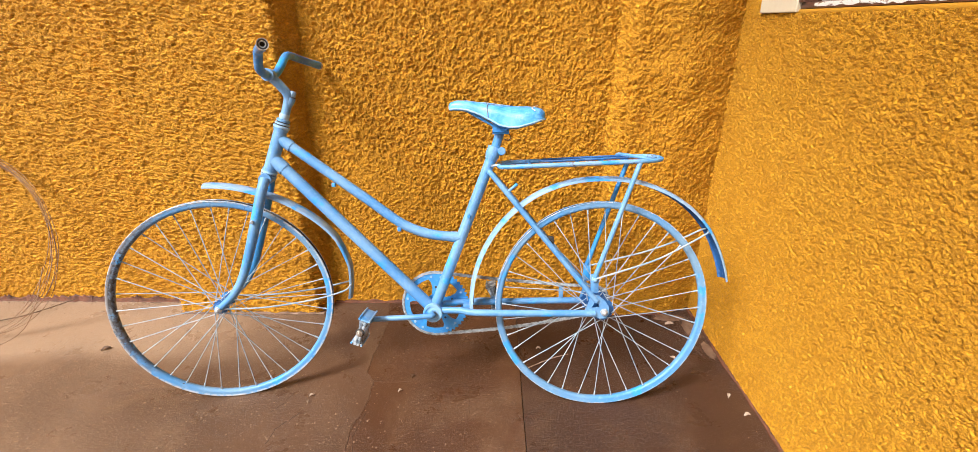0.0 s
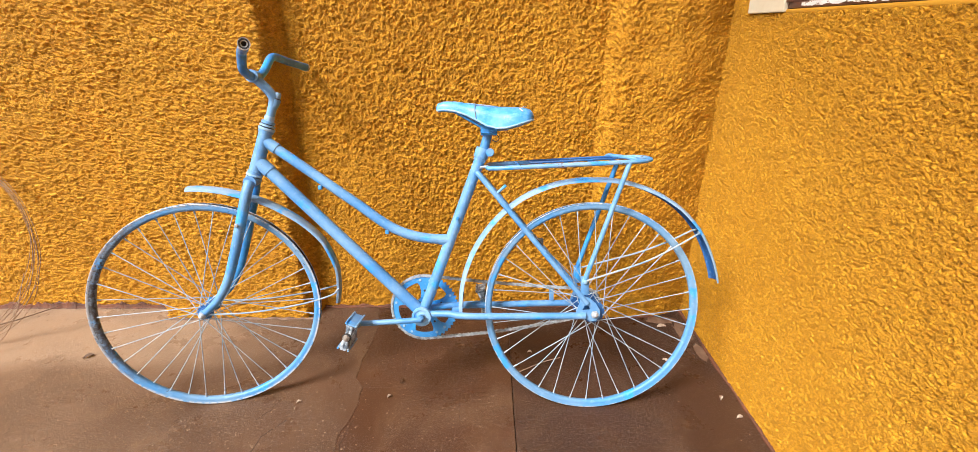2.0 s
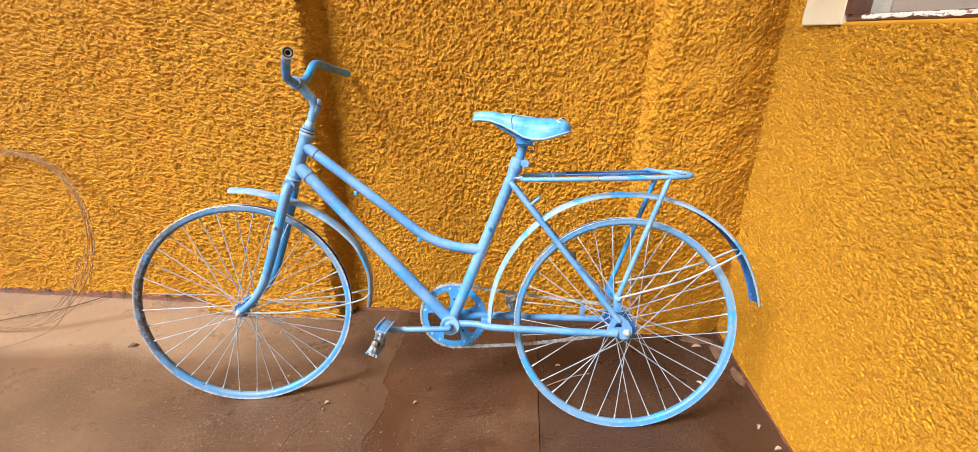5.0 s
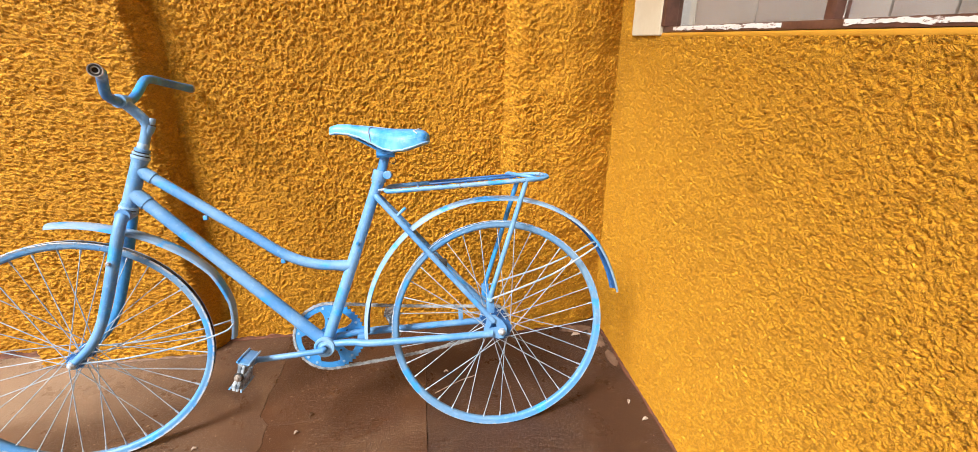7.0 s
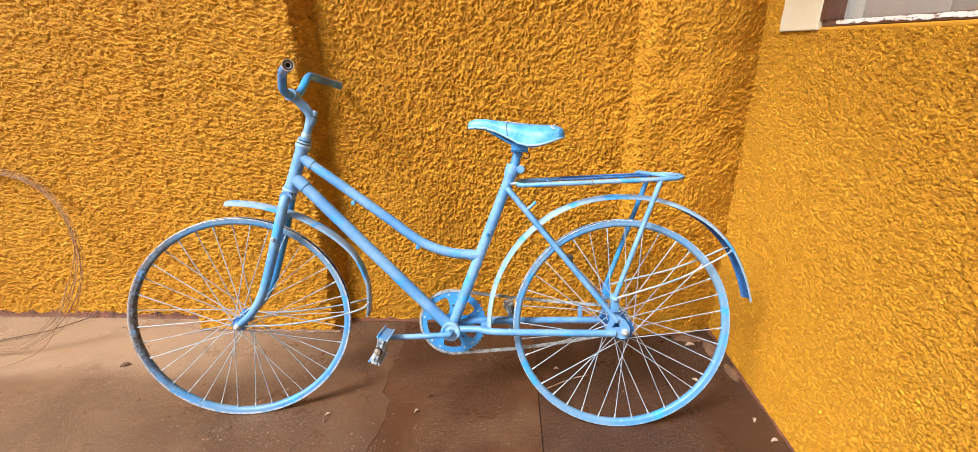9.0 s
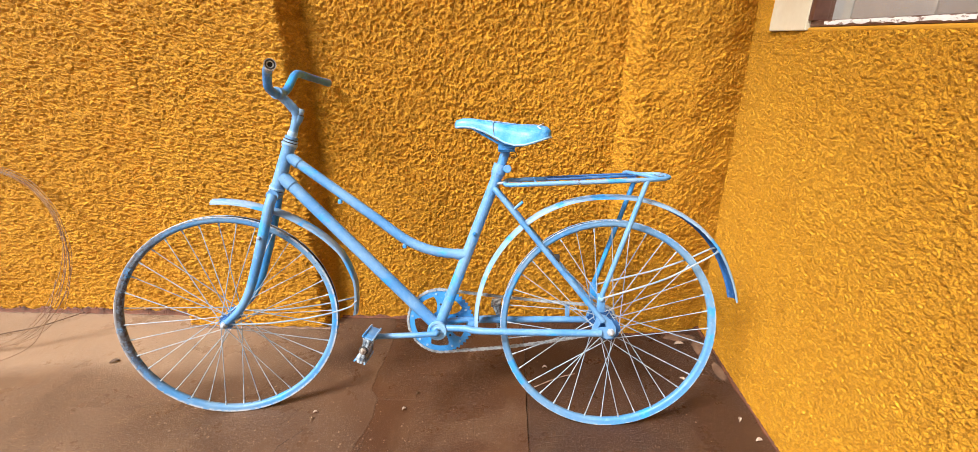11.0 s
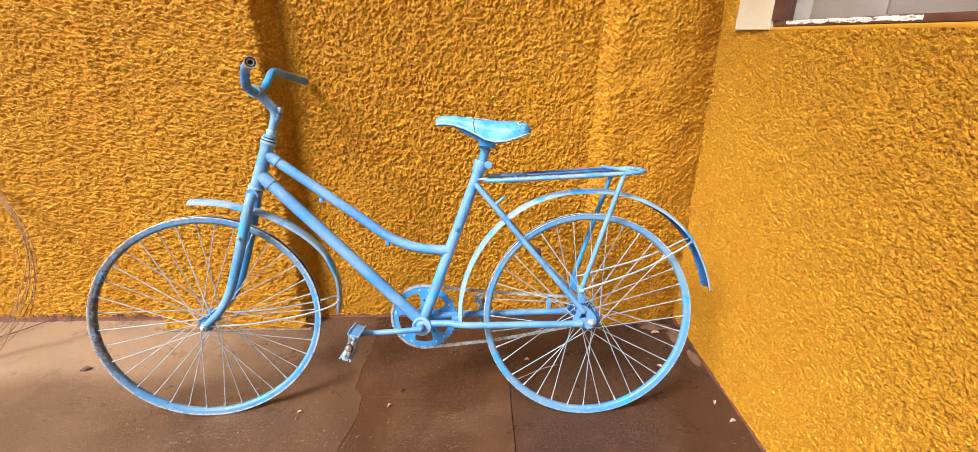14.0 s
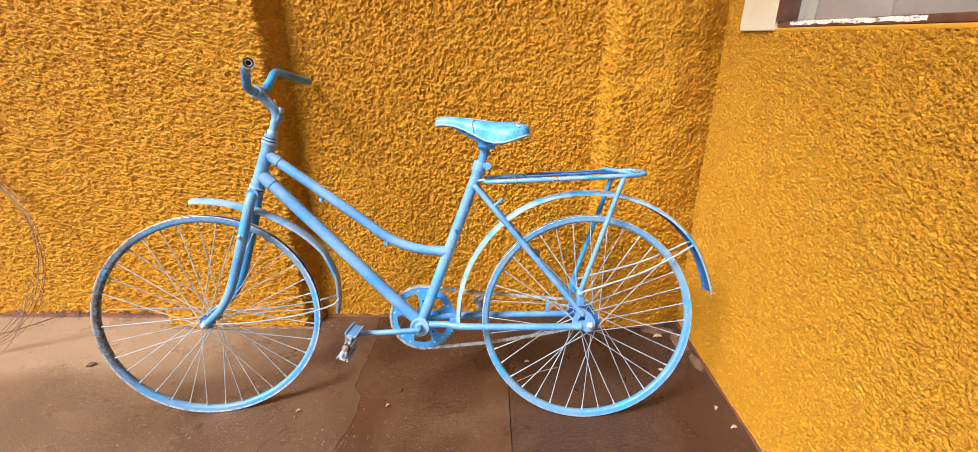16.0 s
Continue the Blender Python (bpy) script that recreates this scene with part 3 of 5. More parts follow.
tagged(part("wall_room_end", box(bmesh.new(), (0.2, 0.5, 0.0), (1.6, 0.6, 2.75)), CURTAIN, None, "pale end wall of the room"), "", "wall", "", "structure")

# floor: cast cement slabs with a joint and a crack, over the ground
ground = part("ground", box(bmesh.new(), (-400, -400, -0.6), (400, 400, -0.16)), EARTH, None, "bare reddish earth round the house")
tagged(ground, "", "ground", "", "structure")
base = part("floor", box(bmesh.new(), (-5.0, -4.2, -0.155), (0.012, 0.012, -0.012)), GAP, None, "brown painted cement floor, dusty, cracked and worn")
tagged(base, "", "floor", "", "structure")
rnd = random.Random(11)


def ragged(x0, y0, x1, y1, n, rough):
    """A wandering line from one point to another."""
    out, off = [], 0.0
    for k in range(n + 1):
        off = off * 0.8 + rnd.uniform(-rough, rough) if 0 < k < n else 0.0
        out.append((x0 + (x1 - x0) * k / n + off, y0 + (y1 - y0) * k / n))
    return out


def slab(left, right, coat):
    """A slab between two lines that run from the wall to the front."""
    bm = bmesh.new()
    ring = left + right[::-1]
    top = bm.faces.new([bm.verts.new((x, y, 0.0)) for x, y in ring])
    bm.normal_update()
    if top.normal.z < 0:
        top.normal_flip()
    r = bmesh.ops.extrude_face_region(bm, geom=[top])
    bmesh.ops.translate(bm, vec=(0, 0, -0.02), verts=[v for v in r["geom"] if isinstance(v, bmesh.types.BMVert)])
    return part("slab", bm, coat, base, smooth=False)


def moved(line, dx):
    return [(x + dx, y) for x, y in line]


joint = ragged(-0.690, 0.005, -0.670, -4.2, 60, 0.0012)
crack = []
bends = [(-1.20, 0.005), (-1.178, -0.137), (-1.177, -0.228), (-1.190, -0.342), (-1.187, -0.427), (-1.155, -0.466), (-1.149, -0.534), (-1.167, -0.623), (-1.176, -0.67), (-1.15, -0.90), (-1.17, -4.2)]
for (xa, ya), (xb, yb) in zip(bends, bends[1:]):
    crack += ragged(xa, ya, xb, yb, max(3, min(14, int((ya - yb) / 0.011))), 0.0028)[:-1]
crack.append(bends[-1])
left_edge, right_edge = [(-5.0, 0.005), (-5.0, -4.2)], [(0.006, 0.005), (0.006, -4.2)]
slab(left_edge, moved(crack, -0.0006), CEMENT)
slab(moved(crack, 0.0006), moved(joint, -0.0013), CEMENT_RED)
# shade is part of this slab's colour
slab(moved(joint, 0.0013), right_edge, CEMENT_SHADED)


def hair_crack(points, wide):
    """A thin broken line in the cement, darker than its edges."""
    line = []
    for (xa, ya), (xb, yb) in zip(points, points[1:]):
        line += ragged(xa, ya, xb, yb, 7, 0.003)[:-1]
    bm, rows = bmesh.new(), []
    for k, (x, y) in enumerate(line):
        w = wide * rnd.uniform(0.3, 1.0)
        rows.append([bm.verts.new((x - w, y + w * 0.4, 0.0)), bm.verts.new((x, y, 0.0006)), bm.verts.new((x + w, y - w * 0.4, 0.0))])
    for a, b in zip(rows, rows[1:]):
        bm.faces.new((a[0], a[1], b[1], b[0])), bm.faces.new((a[1], a[2], b[2], b[1]))
    return part("crack", bm, GAP, base)


for points, wide in (([(-1.391, -0.517), (-1.40, -0.56), (-1.429, -0.605)], 0.0014), ([(-1.342, -0.60), (-1.389, -0.66), (-1.40, -0.72)], 0.0020), ([(-0.872, -0.459), (-0.85, -0.53), (-0.842, -0.608)], 0.0009),
                     ([(-1.155, -0.466), (-1.10, -0.470), (-1.02, -0.462)], 0.0008), ([(-1.047, -0.228), (-1.027, -0.307)], 0.0009), ([(-1.149, -0.60), (-1.16, -0.70), (-1.13, -0.80)], 0.0016), ([(-1.62, -0.62), (-1.55, -0.68), (-1.50, -0.69)], 0.0010)):
    hair_crack(points, wide)


def skirting(line, out, high_lo, high_hi, n):
    """A ragged low band of floor paint and mortar where a wall meets the floor."""
    bm = bmesh.new()
    (x0, y0), (x1, y1) = line
    rows, ragged_by, d = [], 0.6, 0.9
    for k in range(n + 1):
        t = k / n
        ragged_by = 0.72 * ragged_by + 0.28 * rnd.uniform(0.0, 1.5)
        x, y = x0 + (x1 - x0) * t, y0 + (y1 - y0) * t
        wave = 0.5 + 0.5 * math.sin(37.0 * t * (abs(x1 - x0) + abs(y1 - y0)) + 3.0 * math.sin(11.0 * t + x0))
        h = high_lo + (high_hi - high_lo) * min(1.2, (0.35 + 0.65 * wave) * ragged_by)
        d = 0.7 * d + 0.3 * rnd.uniform(0.4, 1.5)
        rows.append([bm.verts.new(Vector((x + out[0] * a * d, y + out[1] * a * d, b))) for a, b in ((0.002, h), (0.008, h * 0.85), (0.010, h * 0.3), (0.015, 0.0015), (0.0, -0.004))])
    for a, b in zip(rows, rows[1:]):
        for k in range(4):
            bm.faces.new((a[k], a[k + 1], b[k + 1], b[k]))
    return bm


bm = skirting([(-3.02, -0.001), (PIER[0], -0.001)], (0, -1), 0.006, 0.028, 260)
tagged(part("baseboard", bm, BRICK_RED, None, "ragged brown paint band along the foot of the wall"), "", "skirting", "", "structure")
bm = skirting([(PIER[1] + 0.01, -0.001), (STRIP, -0.001)], (0, -1), 0.003, 0.015, 160)
tagged(part("baseboard", bm, BRICK_RED, None, "ragged brown paint band along the foot of the wall"), "", "skirting", "", "structure")

bm = skirting([(PIER[0] + 0.01, STEP_OUT), (PIER[1] + 0.012, STEP_OUT)], (0, -1), 0.002, 0.010, 110)
tagged(part("baseboard", bm, SPILT, None, "rough pale mortar fillet along the foot of the pier"), "", "skirting", "", "structure")

for line, out in (([(0.0, -0.02), (0.0, -1.75)], (-1, 0)), ([(STRIP + 0.05, STEP_OUT), (-0.12, -0.074)], (0, -1))):
    bm = skirting(line, out, 0.001, 0.005, int(60 * (Vector(line[1]) - Vector(line[0])).length) + 8)
    tagged(part("baseboard", bm, BRICK_RED, None, "dark dirt line where the wall meets the floor"), "", "skirting", "", "structure")


def smear(x, y, wide, deep, n=26):
    """A thin irregular patch of spilt mortar on the floor."""
    bm = bmesh.new()
    f = bm.faces.new([bm.verts.new((x + wide * math.cos(a) * (0.75 + 0.4 * rnd.random()), y + deep * math.sin(a) * (0.75 + 0.4 * rnd.random()), 0.0016)) for a in (2 * math.pi * k / n for k in range(n))])
    r = bmesh.ops.extrude_face_region(bm, geom=[f])
    bmesh.ops.translate(bm, vec=(0, 0, -0.0012), verts=[v for v in r["geom"] if isinstance(v, bmesh.types.BMVert)])
    ob = part("mortar_smear", bm, SPILT, None, "thin pale smear of spilt mortar on the cement", smooth=False)
    return tagged(ob, "", "mortar")


for x, y, wide, deep in ((-0.10, -0.105, 0.06, 0.024), (-0.045, -0.18, 0.028, 0.06), (-0.03, -0.30, 0.018, 0.045)):
    smear(x, y, wide, deep)

# ---- the bicycle ----
LEAN = radians(13.3)
AXLE = Vector((-0.472, -0.4715, 0.2945))        # middle of the rear axle
R = 0.3035                                       # bare rims, no tyres
across = Vector((0.0, -math.cos(LEAN), math.sin(LEAN)))
upward = Vector((0.0, math.sin(LEAN), math.cos(LEAN)))
ahead = Vector((-1.0, 0.0, 0.0))
foot = AXLE - 0.301 * upward
bicycle = thing("bicycle", Matrix((ahead, across, upward)).transposed().to_4x4(), "light blue spray-painted step-through bicycle without tyres leaning on the wall", "bicycle")
bicycle.matrix_basis.translation = foot
bicycle.location = foot
H = 0.301


def at(u, v, w=0.0):
    """A place on the bicycle: ahead of the rear axle, above it, and towards the open side."""
    return Vector((u, w, v + H))


# steering: the fork, front wheel and handlebar are turned round the head tube's axis
HEAD_TOP, HEAD_LOW = at(0.887, 0.502), at(0.928, 0.386)
head_way = (HEAD_LOW - HEAD_TOP).normalized()
STEER = Matrix.Translation(HEAD_TOP) @ Matrix.Rotation(radians(-12.0), 4, head_way) @ Matrix.Translation(-HEAD_TOP)


def steered(name, bm, material, parent=None, label=""):
    return part(name, turn_points(bm, STEER), material, parent or bicycle, label)


def straight(name, a, b, r, material=None, label="", seg=14, up=Vector((0, 1, 0))):
    return part(name, tube(bmesh.new(), [a, b], r, seg, up=up), material or BLUE, bicycle, label)


BB = at(0.476, -0.014)
# frame
bm = bmesh.new()
tube(bm, [HEAD_TOP, HEAD_LOW], 0.0175, 18)
for p in (HEAD_TOP, HEAD_LOW):
    d = head_way * 0.006
    tube(bm, [p - d, p + d], 0.0195, 18)
part("head_tube", bm, BLUE, bicycle)
bm = tube(bmesh.new(), smooth_line([at(0.893, 0.474), at(0.775, 0.390), at(0.652, 0.302), at(0.563, 0.238), at(0.484, 0.208), at(0.395, 0.199)], 6), 0.0138, 14)
tube(bm, [at(0.893, 0.474), at(0.862, 0.452)], 0.0158, 14)
tube(bm, [at(0.425, 0.2005), at(0.398, 0.199)], 0.0153, 14)
part("top_tube", bm, BLUE, bicycle)
bm = tube(bmesh.new(), [at(0.915, 0.420), at(0.484, -0.010)], 0.0168, 16)
tube(bm, [at(0.912, 0.416), at(0.885, 0.390)], 0.0188, 16)
part("down_tube", bm, BLUE, bicycle)
bm = tube(bmesh.new(), [BB, at(0.305, 0.435)], 0.0150, 16)
tube(bm, [at(0.312, 0.418), at(0.303, 0.440)], 0.0170, 16)
part("seat_tube", bm, BLUE, bicycle)
bm = drum(bmesh.new(), 0.0225, -0.034, 0.034, 28, at=BB)
part("bottom_bracket", bm, BLUE, bicycle)
bm = bmesh.new()
turned(bm, [(0.0001, 0.041), (0.010, 0.041), (0.012, 0.0385), (0.019, 0.0385), (0.021, 0.0415), (0.0265, 0.0415), (0.0275, 0.039), (0.0275, 0.032), (0.02, 0.030)], 32, at=BB)
part("bearing_cup", bm, BLUE_PALE, bicycle)
# rear triangle, two of each
for side in (1, -1):
    bm = tube(bmesh.new(), smooth_line([at(0.462, -0.010, 0.026 * side), at(0.40, -0.006, 0.036 * side), at(0.35, -0.009, 0.046 * side), at(0.19, -0.007, 0.053 * side), at(0.02, -0.005, 0.056 * side)], 5),
              [0.0098] * 21, 12)
    part("chainstay", bm, BLUE, bicycle)
    bm = tube(bmesh.new(), smooth_line([at(0.318, 0.388, 0.016 * side), at(0.295, 0.362, 0.026 * side), at(0.17, 0.213, 0.045 * side), at(0.016, 0.030, 0.056 * side)], 5), 0.0078, 12)
    part("seatstay", bm, BLUE, bicycle)
    # dropout plate with a pierced corner
    bm = bmesh.new()
    outline = [(0.045, 0.006), (0.030, 0.050), (0.010, 0.045), (-0.008, 0.030), (-0.019, 0.012), (-0.020, -0.006), (-0.010, -0.019), (0.006, -0.021), (0.020, -0.014), (0.045, -0.012)]
    ring = [bm.verts.new(at(u, v, 0.0505 * side)) for u, v in outline]
    hole = [bm.verts.new(at(u, v, 0.0505 * side)) for u, v in [(0.030, 0.010), (0.022, 0.026), (0.010, 0.022), (0.008, 0.012)]]
    e = [bm.edges.new((a, b)) for loop in (ring, hole) for a, b in zip(loop, loop[1:] + loop[:1])]
    bmesh.ops.triangle_fill(bm, use_beauty=True, use_dissolve=False, edges=e)
    r = bmesh.ops.extrude_face_region(bm, geom=bm.faces[:])
    bmesh.ops.translate(bm, vec=(0, 0.005 * side, 0), verts=[v for v in r["geom"] if isinstance(v, bmesh.types.BMVert)])
    part("dropout", bm, BLUE, bicycle, smooth=False)
    # lug and bolt where the carrier stay meets the seatstay
    bm = box(bmesh.new(), at(0.017, 0.060, 0.058 * side) - Vector((0.003, 0.002, 0.004)), at(0.033, 0.106, 0.058 * side) + Vector((0.003, 0.002, 0.003)), 0.0035)
    part("carrier_lug", bm, BLUE, bicycle)
    bm = drum(bmesh.new(), 0.0085, -0.004, 0.003, 16, at=at(0.025, 0.095, 0.062 * side))
    drum(bm, 0.0060, -0.007, 0.007, 6, at=at(0.025, 0.095, 0.062 * side))
    part("lug_bolt", bm, BLUE_PALE if side > 0 else BLUE, bicycle)
# bridge between the stays, and the brake lug on the near seatstay
straight("stay_bridge", at(0.222, 0.275, -0.04), at(0.222, 0.275, 0.04), 0.006)
bm = tube(bmesh.new(), [at(0.266, 0.330, 0.030), at(0.240, 0.354, 0.036)], 0.0042, 10)
part("cable_stop", bm, BLUE, bicycle)
bm = box(bmesh.new(), at(0.148, 0.198, 0.022) + Vector((-0.011, 0, -0.011)), at(0.148, 0.198, 0.04) + Vector((0.011, 0, 0.011)), 0.003)
part("brake_pad", bm, RUBBER, bicycle, "black rubber brake pad")
part("chainstay_tab", box(bmesh.new(), at(0.094, 0.0, -0.056), at(0.107, 0.046, -0.050), 0.001), BLUE, bicycle)
# small bolt on the seat tube and a clip under the top tube
bm = drum(bmesh.new(), 0.005, 0.0, 0.018, 10, at=at(0.372, 0.262, 0.004))
part("tube_bolt", bm, BLUE_DEEP, bicycle)
for u, v in ((0.752, 0.347), (0.572, 0.222)):
    bm = box(bmesh.new(), at(u - 0.007, v - 0.006, -0.004), at(u + 0.004, v + 0.006, 0.006), 0.002)
    part("cable_clip", bm, BLUE_DEEP, bicycle)

# saddle, post and clamp
bm = tube(bmesh.new(), [at(0.306, 0.430), at(0.290, 0.480), at(0.283, 0.508)], 0.0125, 16)
# darker bar blue here: shade under the saddle put into the post's colour
part("seat_post", bm, BLUE_BAR, bicycle)
bm = tube(bmesh.new(), [at(0.309, 0.426), at(0.300, 0.452)], 0.0195, 18)
drum(bm, 0.011, -0.004, 0.030, 16, at=at(0.282, 0.441, 0.0))
part("seat_clamp", bm, BLUE, bicycle)
bm = bmesh.new()
stations = [  # ahead, top, half width, skirt, dome
    (0.426, 0.562, 0.004, 0.010), (0.422, 0.570, 0.016, 0.020), (0.405, 0.5755, 0.0235, 0.024), (0.375, 0.5755, 0.027, 0.027), (0.345, 0.571, 0.031, 0.033),
    (0.315, 0.566, 0.040, 0.043), (0.290, 0.563, 0.056, 0.054), (0.265, 0.561, 0.074, 0.059), (0.238, 0.560, 0.087, 0.057), (0.212, 0.559, 0.092, 0.049),
    (0.191, 0.557, 0.089, 0.040), (0.178, 0.553, 0.078, 0.032), (0.170, 0.546, 0.060, 0.023), (0.167, 0.540, 0.030, 0.012)]
rings = []
for u, top, hw, skirt in stations:
    ring = []
    for k in range(17):
        a = math.pi * k / 16
        x = math.cos(a)
        ring.append(bm.verts.new(at(u, top - skirt * (1 - max(math.sin(a), 0) ** 0.55), hw * (abs(x) ** 0.8) * (1 if x >= 0 else -1))))
    for k in (1, 2, 3):
        x = -1 + k * 0.5
        ring.append(bm.verts.new(at(u, top - skirt * 0.82, hw * 0.9 * x)))
    rings.append(ring)
for a, b in zip(rings, rings[1:]):
    for k in range(len(a)):
        bm.faces.new((a[k], a[(k + 1) % len(a)], b[(k + 1) % len(a)], b[k]))
bm.faces.new(rings[0]), bm.faces.new(rings[-1])
under = bmesh.new()
low = [under.verts.new(at(u, top - skirt * 0.96, hw * 0.97)) for u, top, hw, skirt in stations[4:-1]] + [under.verts.new(at(u, top - skirt * 0.96, -hw * 0.97)) for u, top, hw, skirt in stations[-2:3:-1]]
f = under.faces.new(low)
r = bmesh.ops.inset_region(under, faces=[f], thickness=0.012, depth=-0.012)
saddle = part("saddle", bm, BLUE_SADDLE, bicycle, "blue sprayed padded vinyl saddle with a torn seam")
part("saddle_pan", under, BLUE_DEEP, saddle, "dark blue saddle underside")
rim_line = [at(u, top - skirt + 0.001, hw) for u, top, hw, skirt in stations[1:-1]] + [at(u, top - skirt + 0.001, -hw) for u, top, hw, skirt in stations[-2:0:-1]]
part("piping", tube(bmesh.new(), rim_line, 0.0026, 6, closed=True), BLUE_PALE, saddle, "pale piped edge")
u, top, hw, skirt = 0.318, 0.567, 0.039, 0.042
seam = [at(u + 0.004 * math.sin(3 * a), top - skirt * (1 - max(math.sin(a), 0) ** 0.55) + 0.0008, hw * abs(math.cos(a)) ** 0.8 * (1 if math.cos(a) >= 0 else -1) * 1.01) for a in (math.pi * k / 14 for k in range(15))]
part("seam", tube(bmesh.new(), seam, 0.0013, 5), SEAM, saddle, "grey stitched seam")
cross = [at(0.345, 0.5705, 0.008), at(0.318, 0.567, 0.020), at(0.275, 0.5605, 0.036), at(0.262, 0.560, 0.030)]
part("seam", tube(bmesh.new(), smooth_line(cross, 4), 0.0009, 5), BLUE_PALE, saddle)
tear = [at(0.190, 0.5585, 0.046), at(0.199, 0.5550, 0.066), at(0.207, 0.5505, 0.0775), at(0.199, 0.5435, 0.0865)]
part("tear", tube(bmesh.new(), tear, 0.0013, 5), PEELED, saddle, "pale frayed tear in the vinyl")
part("tear", tube(bmesh.new(), [at(0.187, 0.5580, 0.040), at(0.194, 0.5570, 0.058)], 0.0010, 5), RUBBER, saddle, "dark slit in the vinyl")
bm = tube(bmesh.new(), smooth_line([at(0.255, 0.506, 0.045), at(0.285, 0.500, 0.024), at(0.37, 0.545, 0.012), at(0.37, 0.545, -0.012), at(0.285, 0.500, -0.024), at(0.255, 0.506, -0.045)], 4), 0.0035, 8)
part("saddle_rail", bm, BLUE_DEEP, bicycle)
tie = [at(0.272, 0.492, 0.020), at(0.262, 0.486, 0.022), at(0.258, 0.476, 0.020), at(0.266, 0.470, 0.017), at(0.276, 0.474, 0.016)]
part("wire_tie", tube(bmesh.new(), smooth_line(tie, 5), 0.0013, 6), RUBBER, bicycle, "thin dark wire tie")
bm = box(bmesh.new(), at(0.302, 0.492, -0.026), at(0.268, 0.515, 0.026), 0.005)
part("saddle_clamp", bm, BLUE_DEEP, bicycle)

# luggage carrier
def carrier_at(u, w, lift=0.0):
    """A place on the carrier's deck, which slopes up to the rear and to the wall side."""
    return at(u, 0.4165 - 0.048 * u + lift - 0.075 * w, w)


rail = [carrier_at(u, w) for u, w in ((0.272, 0.050), (0.285, 0.042), (0.289, 0.030), (0.289, -0.030), (0.285, -0.042), (0.272, -0.050), (0.10, -0.058), (-0.08, -0.061), (-0.125, -0.055),
                                      (-0.146, -0.031), (-0.150, 0.0), (-0.146, 0.031), (-0.125, 0.055), (-0.08, 0.061), (0.10, 0.058))]
carrier = part("luggage_carrier", tube(bmesh.new(), rail, 0.0062, 10, closed=True), BLUE_CARRIER, bicycle, "blue tubular rear luggage carrier")
# cross bars and clip are darker: shade between the rails put into colour
for u in (0.205, 0.145, 0.075, 0.01, -0.05, -0.10):
    part("cross_bar", tube(bmesh.new(), [carrier_at(u, -0.057), carrier_at(u, 0.057)], 0.0035, 8), BLUE_DEEP, carrier)
clip = [carrier_at(u, w, 0.007) for u, w in ((-0.060, 0.026), (0.05, 0.028), (0.16, 0.024), (0.175, 0.0), (0.16, -0.024), (0.05, -0.028), (-0.060, -0.026))]
part("spring_clip", tube(bmesh.new(), smooth_line(clip, 4), 0.003, 8), BLUE_SHADED, carrier)
bow = [carrier_at(-0.115, 0.056), carrier_at(-0.085, 0.048, 0.009), carrier_at(-0.060, 0.0, 0.011), carrier_at(-0.050, -0.048, 0.009), carrier_at(-0.045, -0.058)]
part("bow", tube(bmesh.new(), smooth_line(bow, 5), 0.005, 8), BLUE_CARRIER, carrier)
part("mounting_tab", tube(bmesh.new(), smooth_line([at(0.288, 0.404, 0.02), at(0.302, 0.402, 0.018), at(0.312, 0.400, 0.0), at(0.302, 0.402, -0.018), at(0.288, 0.404, -0.02)], 4), 0.0035, 8), STEEL, carrier)
for side in (1, -1):
    part("carrier_stay", tube(bmesh.new(), [at(-0.083, 0.416, 0.060 * side), at(0.023, 0.108, 0.062 * side), at(0.027, 0.090, 0.062 * side)], [0.0068, 0.0068, 0.0055], 10), BLUE if side > 0 else BLUE_DEEP, carrier)


# mudguards
def guard(bm, hub, start, stop, radius, width, n=40, thick=0.0014, sag=0.011):
    """A curved mudguard blade; angles in degrees from straight ahead, radius a function of the angle."""
    line = []
    for k in range(n + 1):
        a = start + (stop - start) * k / n
        r = radius(a)
        line.append(hub + Vector((r * math.cos(radians(a)), 0, r * math.sin(radians(a)))))
    hw = width / 2
    outer = [(-hw, -sag), (-hw * 0.92, -sag * 0.55), (-hw * 0.6, -sag * 0.15), (0, 0), (hw * 0.6, -sag * 0.15), (hw * 0.92, -sag * 0.55), (hw, -sag)]
    inner = [(x, y - thick) for x, y in outer[::-1]]
    prof = [(x, -y) for x, y in outer + inner]
    sweep(bm, line, prof)
    per = len(prof)
    # inner faces: stronger blue with shade put into its colour
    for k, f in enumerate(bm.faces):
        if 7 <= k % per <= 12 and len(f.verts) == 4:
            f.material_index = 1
    return bm


def between(a, *stops):
    return float(np.interp(a, [s[0] for s in stops], [s[1] for s in stops]))


bm = guard(bmesh.new(), at(0, 0), -1.0, 167.5, lambda a: between(a, (0, 0.374), (60, 0.378), (90, 0.373), (115, 0.378), (130, 0.381), (142, 0.380), (155, 0.374), (168, 0.371)), 0.052)
rear_guard = part("rear_mudguard", bm, BLUE_GUARD, bicycle, "dusty pale blue steel rear mudguard, stronger blue with painted-in shade inside")
rear_guard.data.materials.append(BLUE_SHADED)
